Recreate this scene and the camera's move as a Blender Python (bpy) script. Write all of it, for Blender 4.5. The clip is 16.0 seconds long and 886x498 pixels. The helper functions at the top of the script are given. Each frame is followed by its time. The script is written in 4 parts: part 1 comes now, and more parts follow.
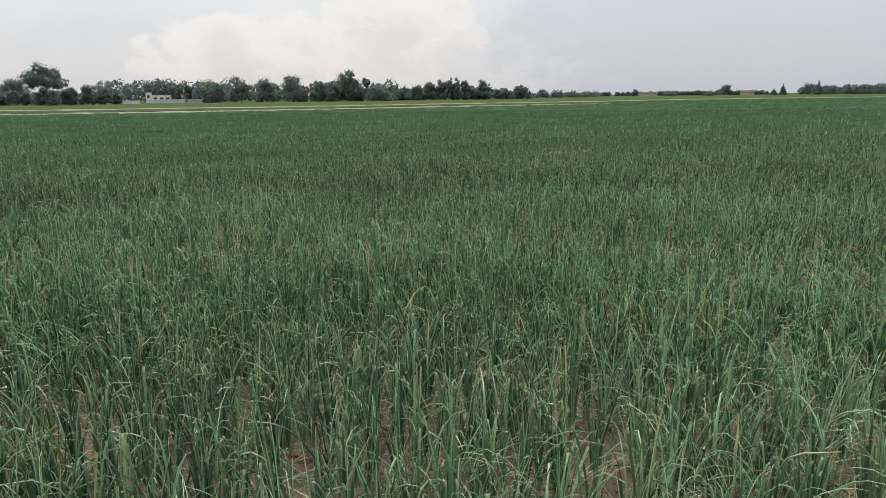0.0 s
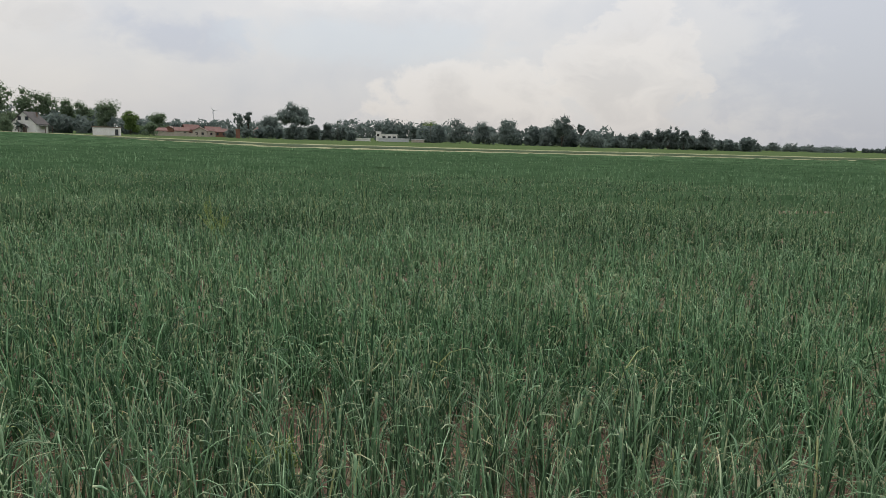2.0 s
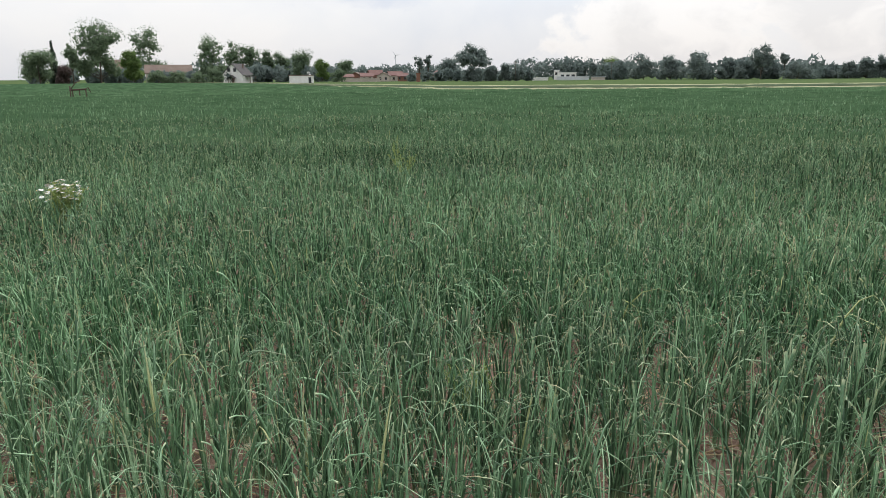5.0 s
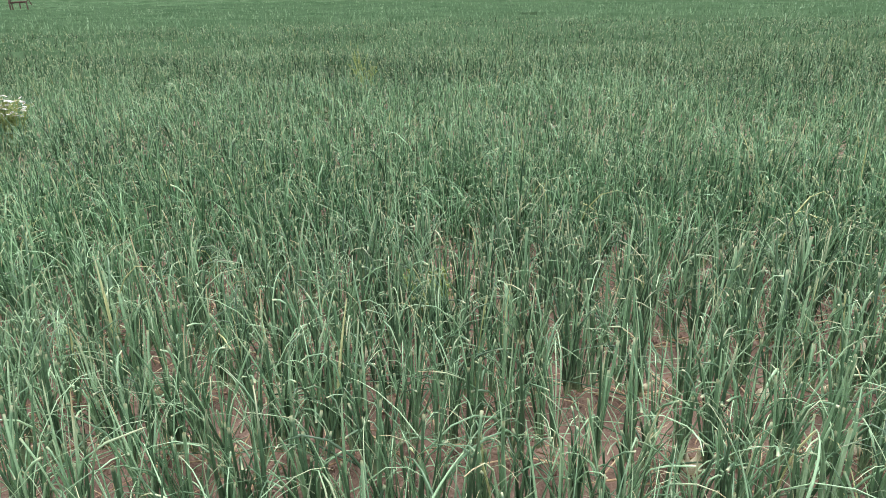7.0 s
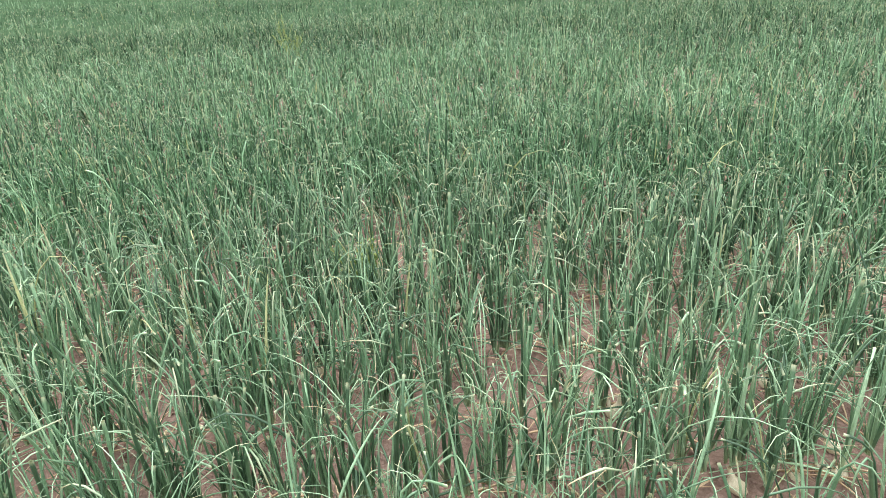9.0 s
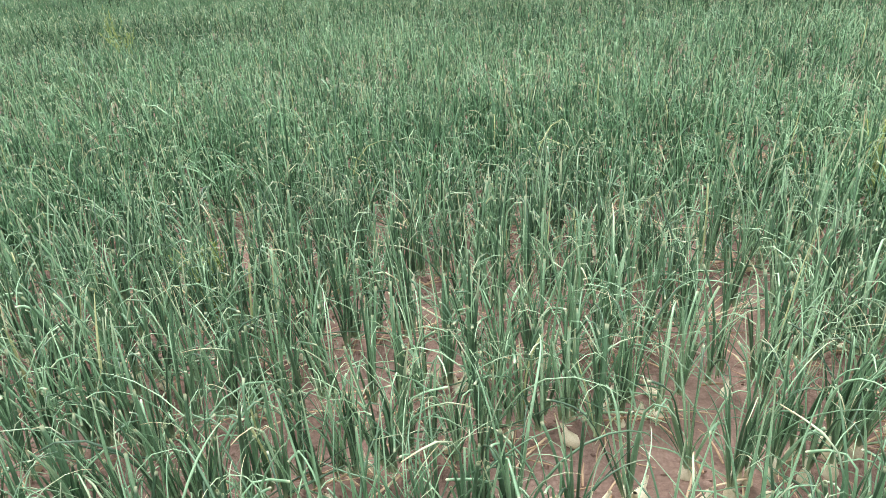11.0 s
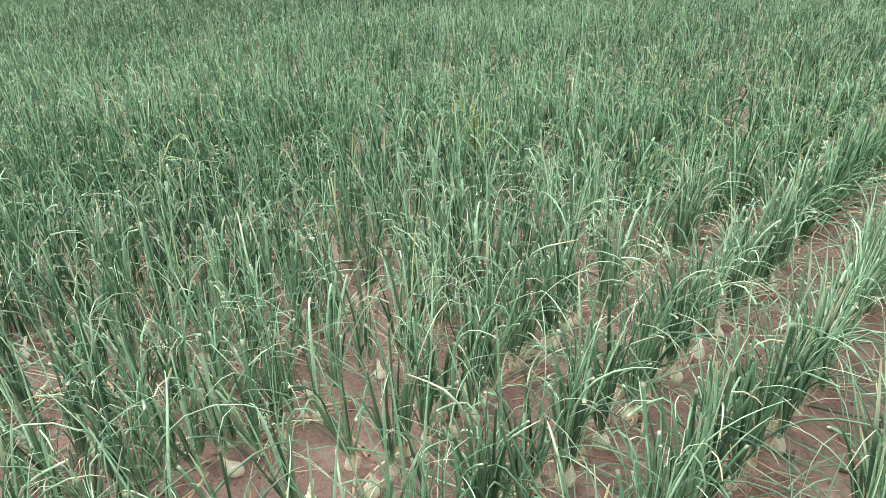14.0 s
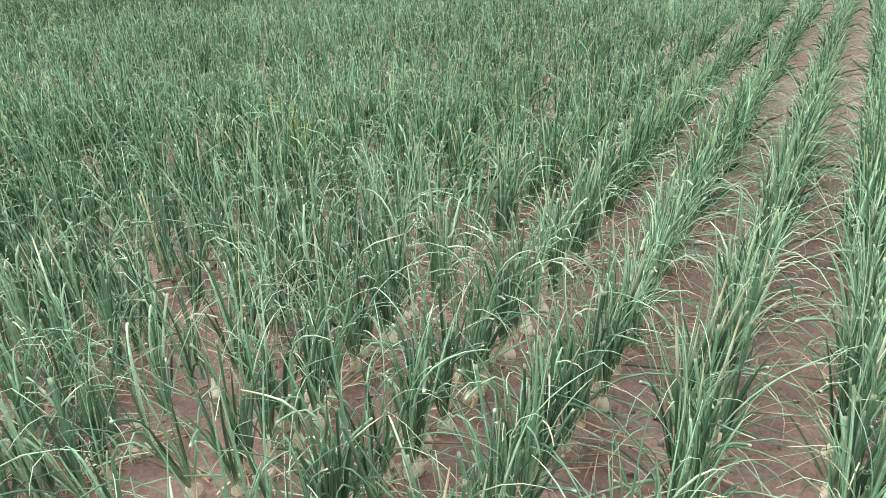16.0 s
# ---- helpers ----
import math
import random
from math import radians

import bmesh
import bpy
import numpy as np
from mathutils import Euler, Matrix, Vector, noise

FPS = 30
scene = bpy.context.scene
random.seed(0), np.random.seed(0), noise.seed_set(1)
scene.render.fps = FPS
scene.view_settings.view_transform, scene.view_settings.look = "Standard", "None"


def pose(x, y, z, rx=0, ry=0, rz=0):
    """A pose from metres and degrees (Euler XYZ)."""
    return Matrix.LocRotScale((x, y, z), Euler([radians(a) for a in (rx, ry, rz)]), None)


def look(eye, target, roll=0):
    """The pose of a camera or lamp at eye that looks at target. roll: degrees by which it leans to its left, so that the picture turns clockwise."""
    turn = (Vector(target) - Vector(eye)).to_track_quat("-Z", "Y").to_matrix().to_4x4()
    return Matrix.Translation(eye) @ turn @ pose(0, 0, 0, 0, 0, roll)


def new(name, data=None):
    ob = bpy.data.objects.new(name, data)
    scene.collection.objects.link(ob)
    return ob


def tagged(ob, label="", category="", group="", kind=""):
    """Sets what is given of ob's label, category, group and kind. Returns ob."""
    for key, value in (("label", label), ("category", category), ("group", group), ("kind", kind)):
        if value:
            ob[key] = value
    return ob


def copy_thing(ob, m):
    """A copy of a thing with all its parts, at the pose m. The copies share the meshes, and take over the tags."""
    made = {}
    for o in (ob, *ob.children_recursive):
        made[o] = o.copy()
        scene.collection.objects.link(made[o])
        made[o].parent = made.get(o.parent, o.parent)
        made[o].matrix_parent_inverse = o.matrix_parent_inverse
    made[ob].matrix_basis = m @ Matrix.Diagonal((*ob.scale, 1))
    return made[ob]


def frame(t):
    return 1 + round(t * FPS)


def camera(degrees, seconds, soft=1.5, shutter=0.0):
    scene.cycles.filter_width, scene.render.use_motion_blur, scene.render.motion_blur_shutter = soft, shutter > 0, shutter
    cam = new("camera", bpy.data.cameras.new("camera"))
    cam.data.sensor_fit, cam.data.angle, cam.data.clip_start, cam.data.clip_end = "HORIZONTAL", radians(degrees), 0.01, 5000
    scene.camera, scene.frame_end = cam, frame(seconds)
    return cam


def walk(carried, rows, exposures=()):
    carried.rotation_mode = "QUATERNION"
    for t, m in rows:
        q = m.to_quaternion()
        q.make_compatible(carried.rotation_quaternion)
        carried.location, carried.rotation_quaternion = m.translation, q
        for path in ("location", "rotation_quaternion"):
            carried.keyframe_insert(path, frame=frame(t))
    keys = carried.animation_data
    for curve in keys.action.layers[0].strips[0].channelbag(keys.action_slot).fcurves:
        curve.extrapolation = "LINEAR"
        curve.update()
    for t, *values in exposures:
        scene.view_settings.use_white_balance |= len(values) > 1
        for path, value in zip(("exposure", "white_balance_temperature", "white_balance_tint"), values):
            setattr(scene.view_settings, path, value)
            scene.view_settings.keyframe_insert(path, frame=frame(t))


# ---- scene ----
cam = camera(66.2, 16.0, soft=0.3)
PATH = [
    (0, (0.294, 0.418, 1.555), (0.12, 2.362, 1.118), -0.6),
    (0.5, (0.269, 0.421, 1.55), (-0.063, 2.351, 1.143), -0.4),
    (1, (0.224, 0.423, 1.559), (-0.245, 2.331, 1.185), 0.4),
    (1.5, (0.171, 0.438, 1.565), (-0.456, 2.308, 1.232), 0.9),
    (2, (0.151, 0.422, 1.573), (-0.597, 2.25, 1.256), 1.6),
    (2.5, (0.124, 0.421, 1.574), (-0.766, 2.184, 1.255), 1.5),
    (3, (0.092, 0.423, 1.563), (-0.941, 2.103, 1.231), 1.3),
    (3.5, (0.072, 0.401, 1.556), (-1.078, 2.001, 1.212), 0.5),
    (3.7, (0.065, 0.395, 1.551), (-1.122, 1.964, 1.191), 0.4),
    (5.8, (0.1, 0.378, 1.514), (-1.051, 1.897, 0.908), -1.4),
    (6, (0.108, 0.396, 1.505), (-1.036, 1.908, 0.867), -1.8),
    (6.5, (0.117, 0.409, 1.495), (-0.977, 1.937, 0.81), -1.1),
    (7, (0.124, 0.411, 1.484), (-0.935, 1.944, 0.759), -1.1),
    (7.5, (0.132, 0.416, 1.476), (-0.888, 1.966, 0.729), -1.6),
    (8, (0.157, 0.43, 1.456), (-0.826, 1.994, 0.691), -2.3),
    (8.5, (0.177, 0.427, 1.451), (-0.764, 2.008, 0.665), -2.4),
    (8.7, (0.191, 0.439, 1.468), (-0.741, 2.015, 0.663), -2.7),
    (10.8, (0.332, 0.449, 1.52), (-0.275, 2.144, 0.649), -3.6),
    (11, (0.346, 0.451, 1.516), (-0.221, 2.16, 0.646), -3.5),
    (11.5, (0.364, 0.457, 1.507), (-0.075, 2.204, 0.637), -2.6),
    (12, (0.402, 0.466, 1.503), (0.106, 2.245, 0.639), -2.3),
    (12.5, (0.432, 0.476, 1.494), (0.283, 2.273, 0.628), -2.8),
    (13, (0.469, 0.507, 1.49), (0.474, 2.301, 0.604), -3.0),
    (13.5, (0.499, 0.522, 1.479), (0.692, 2.305, 0.594), -3.1),
    (14, (0.526, 0.527, 1.473), (0.859, 2.284, 0.578), -2.8),
    (14.5, (0.542, 0.523, 1.463), (1.004, 2.243, 0.553), -2.4),
    (15, (0.567, 0.526, 1.478), (1.153, 2.2, 0.553), -2.3),
    (15.5, (0.572, 0.526, 1.476), (1.276, 2.163, 0.567), -1.7),
    (16, (0.558, 0.516, 1.475), (1.332, 2.116, 0.557), -1.6),
]
EXPOSURES = [
    (0.0, 0.14, 6500, 8.5), (0.5, 0.20, 6550, 8.5), (1.0, 0.10, 6550, 8.5), (1.5, -0.14, 6550, 8.5), (2.5, 0.05, 6550, 8.5), (3.5, 0.19, 6500, 8.5),
    (5.8, 0.62, 6330, 10.0), (6.5, 0.99, 6340, 13.5), (7.0, 1.16, 6320, 14.0), (8.0, 1.36, 6290, 14.5), (8.7, 1.40, 6260, 14.0),
    (11.0, 1.42, 6210, 14.0), (12.5, 1.42, 6210, 14.0), (14.0, 1.38, 6150, 15.0), (16.0, 1.28, 6090, 16.5),
]
walk(cam, [(t, look(eye, target, roll)) for t, eye, target, roll in PATH], EXPOSURES)

# ---- world, sun ----
SUN_AZ, SUN_EL = -35.0, 52.0  # degrees from +y to the right, above the horizon
world = bpy.data.worlds.new("overcast_sky")
scene.world = world
world.use_nodes = True


def node(tree, kind, **values):
    n = tree.nodes.new(kind)
    for key, value in values.items():
        n.inputs[key].default_value = value
    return n


def build_sky():
    t = world.node_tree
    t.nodes.clear()
    link = t.links.new
    sky = t.nodes.new("ShaderNodeTexSky")
    sky.sky_type, sky.sun_disc = "NISHITA", False
    sky.sun_elevation, sky.sun_rotation = radians(SUN_EL), radians(SUN_AZ)
    sky.dust_density, sky.air_density = 3.0, 1.2
    gen = t.nodes.new("ShaderNodeTexCoord")
    sep = t.nodes.new("ShaderNodeSeparateXYZ")
    link(gen.outputs["Generated"], sep.inputs[0])
    squash = t.nodes.new("ShaderNodeVectorMath")
    squash.operation = "MULTIPLY"
    squash.inputs[1].default_value = (1.0, 1.0, 1.5)
    link(gen.outputs["Generated"], squash.inputs[0])
    big = node(t, "ShaderNodeTexNoise", Scale=2.0, Detail=3.0, Roughness=0.5, Distortion=0.5)
    link(squash.outputs[0], big.inputs["Vector"])
    fine = node(t, "ShaderNodeTexNoise", Scale=6.0, Detail=8.0, Roughness=0.52, Distortion=0.25)
    link(squash.outputs[0], fine.inputs["Vector"])
    # an overcast sky is brighter overhead than at the horizon
    rise = t.nodes.new("ShaderNodeMapRange")
    for k, value in enumerate((0.0, 1.0, 0.76, 1.6)):
        rise.inputs[k + 1].default_value = value
    link(sep.outputs["Z"], rise.inputs[0])
    # grey undersides and pale tops of the cloud cover
    tone = t.nodes.new("ShaderNodeValToRGB")
    e = tone.color_ramp.elements
    e[0].position, e[0].color = 0.38, (0.755, 0.775, 0.84, 1)
    e[1].position, e[1].color = 0.60, (0.92, 0.90, 0.905, 1)
    mixf = t.nodes.new("ShaderNodeMix")
    mixf.inputs[0].default_value = 0.5
    link(big.outputs["Fac"], mixf.inputs[2])
    link(fine.outputs["Fac"], mixf.inputs[3])
    link(mixf.outputs[0], tone.inputs["Fac"])

    def maths(operation, a, b=0.0):
        n = t.nodes.new("ShaderNodeMath")
        n.operation = operation
        for k, value in enumerate((a, b)):
            if isinstance(value, (int, float)):
                n.inputs[k].default_value = value
            else:
                link(value, n.inputs[k])
        return n.outputs[0]

    azimuth = maths("MULTIPLY", maths("ARCTAN2", sep.outputs["X"], sep.outputs["Y"]), 57.2958)
    height = maths("MULTIPLY", maths("ARCSINE", sep.outputs["Z"]), 57.2958)

    def bank(az, el, wide, high, edge_noise, ragged, fade):
        """Where a bank of cloud lies: 1 inside, 0 outside, with an uneven border."""
        dx = maths("DIVIDE", maths("SUBTRACT", azimuth, az), wide)
        dy = maths("DIVIDE", maths("SUBTRACT", height, el), high)
        reach = maths("SQRT", maths("ADD", maths("MULTIPLY", dx, dx), maths("MULTIPLY", dy, dy)))
        inside = maths("ADD", maths("SUBTRACT", 1.0, reach), maths("MULTIPLY", maths("SUBTRACT", edge_noise, 0.5), ragged))
        soft = t.nodes.new("ShaderNodeMapRange")
        soft.interpolation_type = "SMOOTHSTEP"
        for k, value in enumerate((0.0, fade, 0.0, 1.0)):
            soft.inputs[k + 1].default_value = value
        link(inside, soft.inputs[0])
        return soft.outputs[0]

    bg_sky = node(t, "ShaderNodeBackground", Strength=0.10)
    link(sky.outputs[0], bg_sky.inputs["Color"])
    bg_cloud = t.nodes.new("ShaderNodeBackground")
    # the cloud is brighter towards the hidden sun
    toward = t.nodes.new("ShaderNodeVectorMath")
    toward.operation = "DOT_PRODUCT"
    toward.inputs[1].default_value = (math.sin(radians(SUN_AZ)) * math.cos(radians(SUN_EL)), math.cos(radians(SUN_AZ)) * math.cos(radians(SUN_EL)), math.sin(radians(SUN_EL)))
    link(gen.outputs["Generated"], toward.inputs[0])
    lobe = t.nodes.new("ShaderNodeMapRange")
    lobe.interpolation_type = "SMOOTHSTEP"
    for k, value in enumerate((0.78, 1.0, 1.0, 1.7)):
        lobe.inputs[k + 1].default_value = value
    link(toward.outputs["Value"], lobe.inputs[0])
    product = t.nodes.new("ShaderNodeMath")
    product.operation = "MULTIPLY"
    link(rise.outputs[0], product.inputs[0])
    link(lobe.outputs[0], product.inputs[1])
    link(product.outputs[0], bg_cloud.inputs["Strength"])
    # heaped cumulus low in the sky, cream where the light catches it
    curl = t.nodes.new("ShaderNodeMix")
    curl.data_type, curl.inputs[0].default_value = "VECTOR", 0.10
    link(squash.outputs[0], curl.inputs[4])
    link(fine.outputs["Color"], curl.inputs[5])
    heap = node(t, "ShaderNodeTexNoise", Scale=15.0, Detail=6.0, Roughness=0.55, Distortion=0.8)
    link(curl.outputs[1], heap.inputs["Vector"])
    puff = t.nodes.new("ShaderNodeValToRGB")
    e = puff.color_ramp.elements
    e[0].position, e[0].color = 0.38, (0.83, 0.805, 0.81, 1)
    e[1].position, e[1].color = 0.62, (0.98, 0.94, 0.925, 1)
    link(heap.outputs["Fac"], puff.inputs["Fac"])
    ragged = node(t, "ShaderNodeTexNoise", Scale=13.0, Detail=7.0, Roughness=0.6)
    link(curl.outputs[1], ragged.inputs["Vector"])
    cover = tone.outputs[0]
    # blue-grey rain cloud, white glare round the hidden sun, then the heaped cumulus
    for az, el, wide, high, rough, fade, amount, colour in (
        (19, 9, 22, 18, 1.4, 0.4, 0.9, (0.69, 0.715, 0.80, 1)), (-43, 7.4, 7, 2.4, 2.2, 0.7, 0.8, (0.64, 0.68, 0.80, 1)),
        (-29, 7.6, 15, 2.4, 1.8, 0.6, 0.6, (0.79, 0.85, 0.93, 1)), (-30, 12.5, 28, 3.2, 2.0, 0.9, 0.6, (1.04, 1.01, 1.0, 1)),
        (-20, 1.8, 9.6, 5.0, 1.5, 0.22, 0.75, (1.02, 0.975, 0.955, 1)), (-19.5, 0.9, 9.6, 4.6, 1.7, 0.4, 0.8, None),
        (-8, 6.2, 6.0, 5.5, 1.7, 0.16, 0.6, (1.0, 0.955, 0.935, 1)), (-7.5, 4.8, 5.5, 5.5, 1.8, 0.45, 0.8, None), (-58, 8, 10, 2.0, 2.2, 0.6, 0.7, None),
    ):
        layer = t.nodes.new("ShaderNodeMix")
        layer.data_type = "RGBA"
        link(maths("MULTIPLY", bank(az, el, wide, high, ragged.outputs["Fac"], rough, fade), amount), layer.inputs[0])
        link(cover, layer.inputs[6])
        if colour:
            layer.inputs[7].default_value = colour
        else:
            link(puff.outputs[0], layer.inputs[7])
        cover = layer.outputs[2]
    link(cover, bg_cloud.inputs["Color"])
    mix = node(t, "ShaderNodeMixShader", Fac=0.88)
    link(bg_sky.outputs[0], mix.inputs[1])
    link(bg_cloud.outputs[0], mix.inputs[2])
    out = t.nodes.new("ShaderNodeOutputWorld")
    link(mix.outputs[0], out.inputs["Surface"])


build_sky()
sun = new("sun", bpy.data.lights.new("sun", "SUN"))
sun.data.energy, sun.data.angle, sun.data.color = 1.1, radians(14), (1.0, 0.95, 0.88)
sun.rotation_euler = (radians(90 - SUN_EL), 0, radians(180 - SUN_AZ))


# ---- materials ----
def material(name, rough=0.7, spec=0.4):
    m = bpy.data.materials.new(name)
    m.use_nodes = True
    b = m.node_tree.nodes["Principled BSDF"]
    b.inputs["Roughness"].default_value = rough
    b.inputs["Specular IOR Level"].default_value = spec
    return m, m.node_tree, b


def ramp(tree, stops):
    r = tree.nodes.new("ShaderNodeValToRGB")
    e = r.color_ramp.elements
    e[0].position, e[0].color = stops[0][0], (*stops[0][1], 1)
    e[1].position, e[1].color = stops[-1][0], (*stops[-1][1], 1)
    for p, c in stops[1:-1]:
        e.new(p).color = (*c, 1)
    return r


def grainy(name, dark, light, scale, rough=0.85, bump=0.3, fine=8.0, spec=0.3, coords="Object", depth=0.02):
    """A surface that varies between two colours at two scales, with fine relief."""
    m, t, b = material(name, rough, spec)
    link = t.links.new
    co = t.nodes.new("ShaderNodeTexCoord")
    n1 = node(t, "ShaderNodeTexNoise", Scale=scale, Detail=6.0, Roughness=0.6)
    n2 = node(t, "ShaderNodeTexNoise", Scale=scale * fine, Detail=4.0, Roughness=0.6)
    link(co.outputs[coords], n1.inputs["Vector"])
    link(co.outputs[coords], n2.inputs["Vector"])
    mx = t.nodes.new("ShaderNodeMix")
    mx.inputs[0].default_value = 0.45
    link(n1.outputs["Fac"], mx.inputs[2])
    link(n2.outputs["Fac"], mx.inputs[3])
    r = ramp(t, [(0.32, dark), (0.68, light)])
    link(mx.outputs[0], r.inputs["Fac"])
    link(r.outputs[0], b.inputs["Base Color"])
    bp = node(t, "ShaderNodeBump", Strength=bump, Distance=depth)
    link(mx.outputs[0], bp.inputs["Height"])
    link(bp.outputs[0], b.inputs["Normal"])
    return m


def leaf_material(name, shades, tip, rough=0.42, tip_from=0.8, along_name="along", spec=0.5, sheath_colour=None, vivid=1.0):
    """Waxy leaf: its shade goes by the leaf, its tip dries out."""
    m, t, b = material(name, rough, spec)
    link = t.links.new
    tone = t.nodes.new("ShaderNodeAttribute")
    tone.attribute_name = "tone"
    along = t.nodes.new("ShaderNodeAttribute")
    along.attribute_name = along_name
    base = ramp(t, shades)
    link(tone.outputs["Fac"], base.inputs["Fac"])
    co = t.nodes.new("ShaderNodeTexCoord")
    n = node(t, "ShaderNodeTexNoise", Scale=38.0, Detail=4.0, Roughness=0.7)
    link(co.outputs["Object"], n.inputs["Vector"])
    streak = t.nodes.new("ShaderNodeMix")
    streak.data_type, streak.blend_type = "RGBA", "OVERLAY"
    streak.inputs[0].default_value = 0.55
    link(base.outputs[0], streak.inputs[6])
    link(n.outputs["Fac"], streak.inputs[7])
    hue = node(t, "ShaderNodeHueSaturation", Saturation=vivid)
    link(streak.outputs[2], hue.inputs["Color"])
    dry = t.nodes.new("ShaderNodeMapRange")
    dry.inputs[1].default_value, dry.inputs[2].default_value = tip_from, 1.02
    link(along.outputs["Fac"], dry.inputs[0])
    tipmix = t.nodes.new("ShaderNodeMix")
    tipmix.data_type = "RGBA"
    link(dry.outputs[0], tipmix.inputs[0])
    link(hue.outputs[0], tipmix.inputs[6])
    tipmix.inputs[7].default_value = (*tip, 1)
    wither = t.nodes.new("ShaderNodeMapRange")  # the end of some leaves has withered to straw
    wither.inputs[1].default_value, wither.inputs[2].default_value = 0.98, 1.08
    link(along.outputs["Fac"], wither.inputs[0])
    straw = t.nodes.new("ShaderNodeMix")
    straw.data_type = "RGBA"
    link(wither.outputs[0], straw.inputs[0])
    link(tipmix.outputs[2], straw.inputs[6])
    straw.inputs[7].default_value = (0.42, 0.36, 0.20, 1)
    sheath = t.nodes.new("ShaderNodeMapRange")  # the sheath at the leaf's foot, pale on near onions, leaf green on far ones
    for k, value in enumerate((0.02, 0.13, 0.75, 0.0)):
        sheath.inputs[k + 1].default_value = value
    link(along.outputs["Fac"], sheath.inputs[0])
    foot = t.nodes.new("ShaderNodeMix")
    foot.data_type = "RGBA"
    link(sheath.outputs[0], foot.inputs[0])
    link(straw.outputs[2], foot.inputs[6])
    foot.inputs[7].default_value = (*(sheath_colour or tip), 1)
    link(foot.outputs[2], b.inputs["Base Color"])
    bp = node(t, "ShaderNodeBump", Strength=0.15, Distance=0.002)
    link(n.outputs["Fac"], bp.inputs["Height"])
    link(bp.outputs[0], b.inputs["Normal"])
    return m


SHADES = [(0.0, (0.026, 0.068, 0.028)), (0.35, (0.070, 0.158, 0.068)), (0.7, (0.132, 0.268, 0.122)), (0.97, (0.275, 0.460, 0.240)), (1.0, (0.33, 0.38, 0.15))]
# One leaf in copies; how lit each distance looks is put into the colour.
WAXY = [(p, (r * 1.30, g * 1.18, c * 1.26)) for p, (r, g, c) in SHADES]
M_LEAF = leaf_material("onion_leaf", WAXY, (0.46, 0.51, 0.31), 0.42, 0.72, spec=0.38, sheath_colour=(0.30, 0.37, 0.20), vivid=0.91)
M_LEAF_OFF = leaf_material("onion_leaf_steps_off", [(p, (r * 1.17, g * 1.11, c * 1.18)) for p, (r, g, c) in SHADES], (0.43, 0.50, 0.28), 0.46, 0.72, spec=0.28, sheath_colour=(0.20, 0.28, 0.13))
M_MID = leaf_material("onion_leaf_far_darkened", [(p, (r * 0.90, g * 0.86, c * 0.90)) for p, (r, g, c) in SHADES], (0.42, 0.49, 0.28), 0.5, 0.66, spec=0.20, sheath_colour=(0.09, 0.16, 0.06))
# the far rows' hazy, paler green is put into this copy's colour
M_CANOPY = leaf_material("hazy_onion_canopy", [(p, (r * 1.24, g * 1.07, c * 1.22)) for p, (r, g, c) in SHADES], (0.27, 0.37, 0.20), 0.6, 0.70, spec=0.06, sheath_colour=(0.10, 0.19, 0.10))
M_BULB = grainy("onion_bulb", (0.52, 0.46, 0.27), (0.82, 0.77, 0.58), 40, 0.5, 0.1)
M_STRAW = leaf_material("dry_onion_leaf", [(0.0, (0.30, 0.20, 0.11)), (0.5, (0.48, 0.34, 0.19)), (1.0, (0.60, 0.47, 0.30))], (0.35, 0.22, 0.12), 0.8, 0.5)


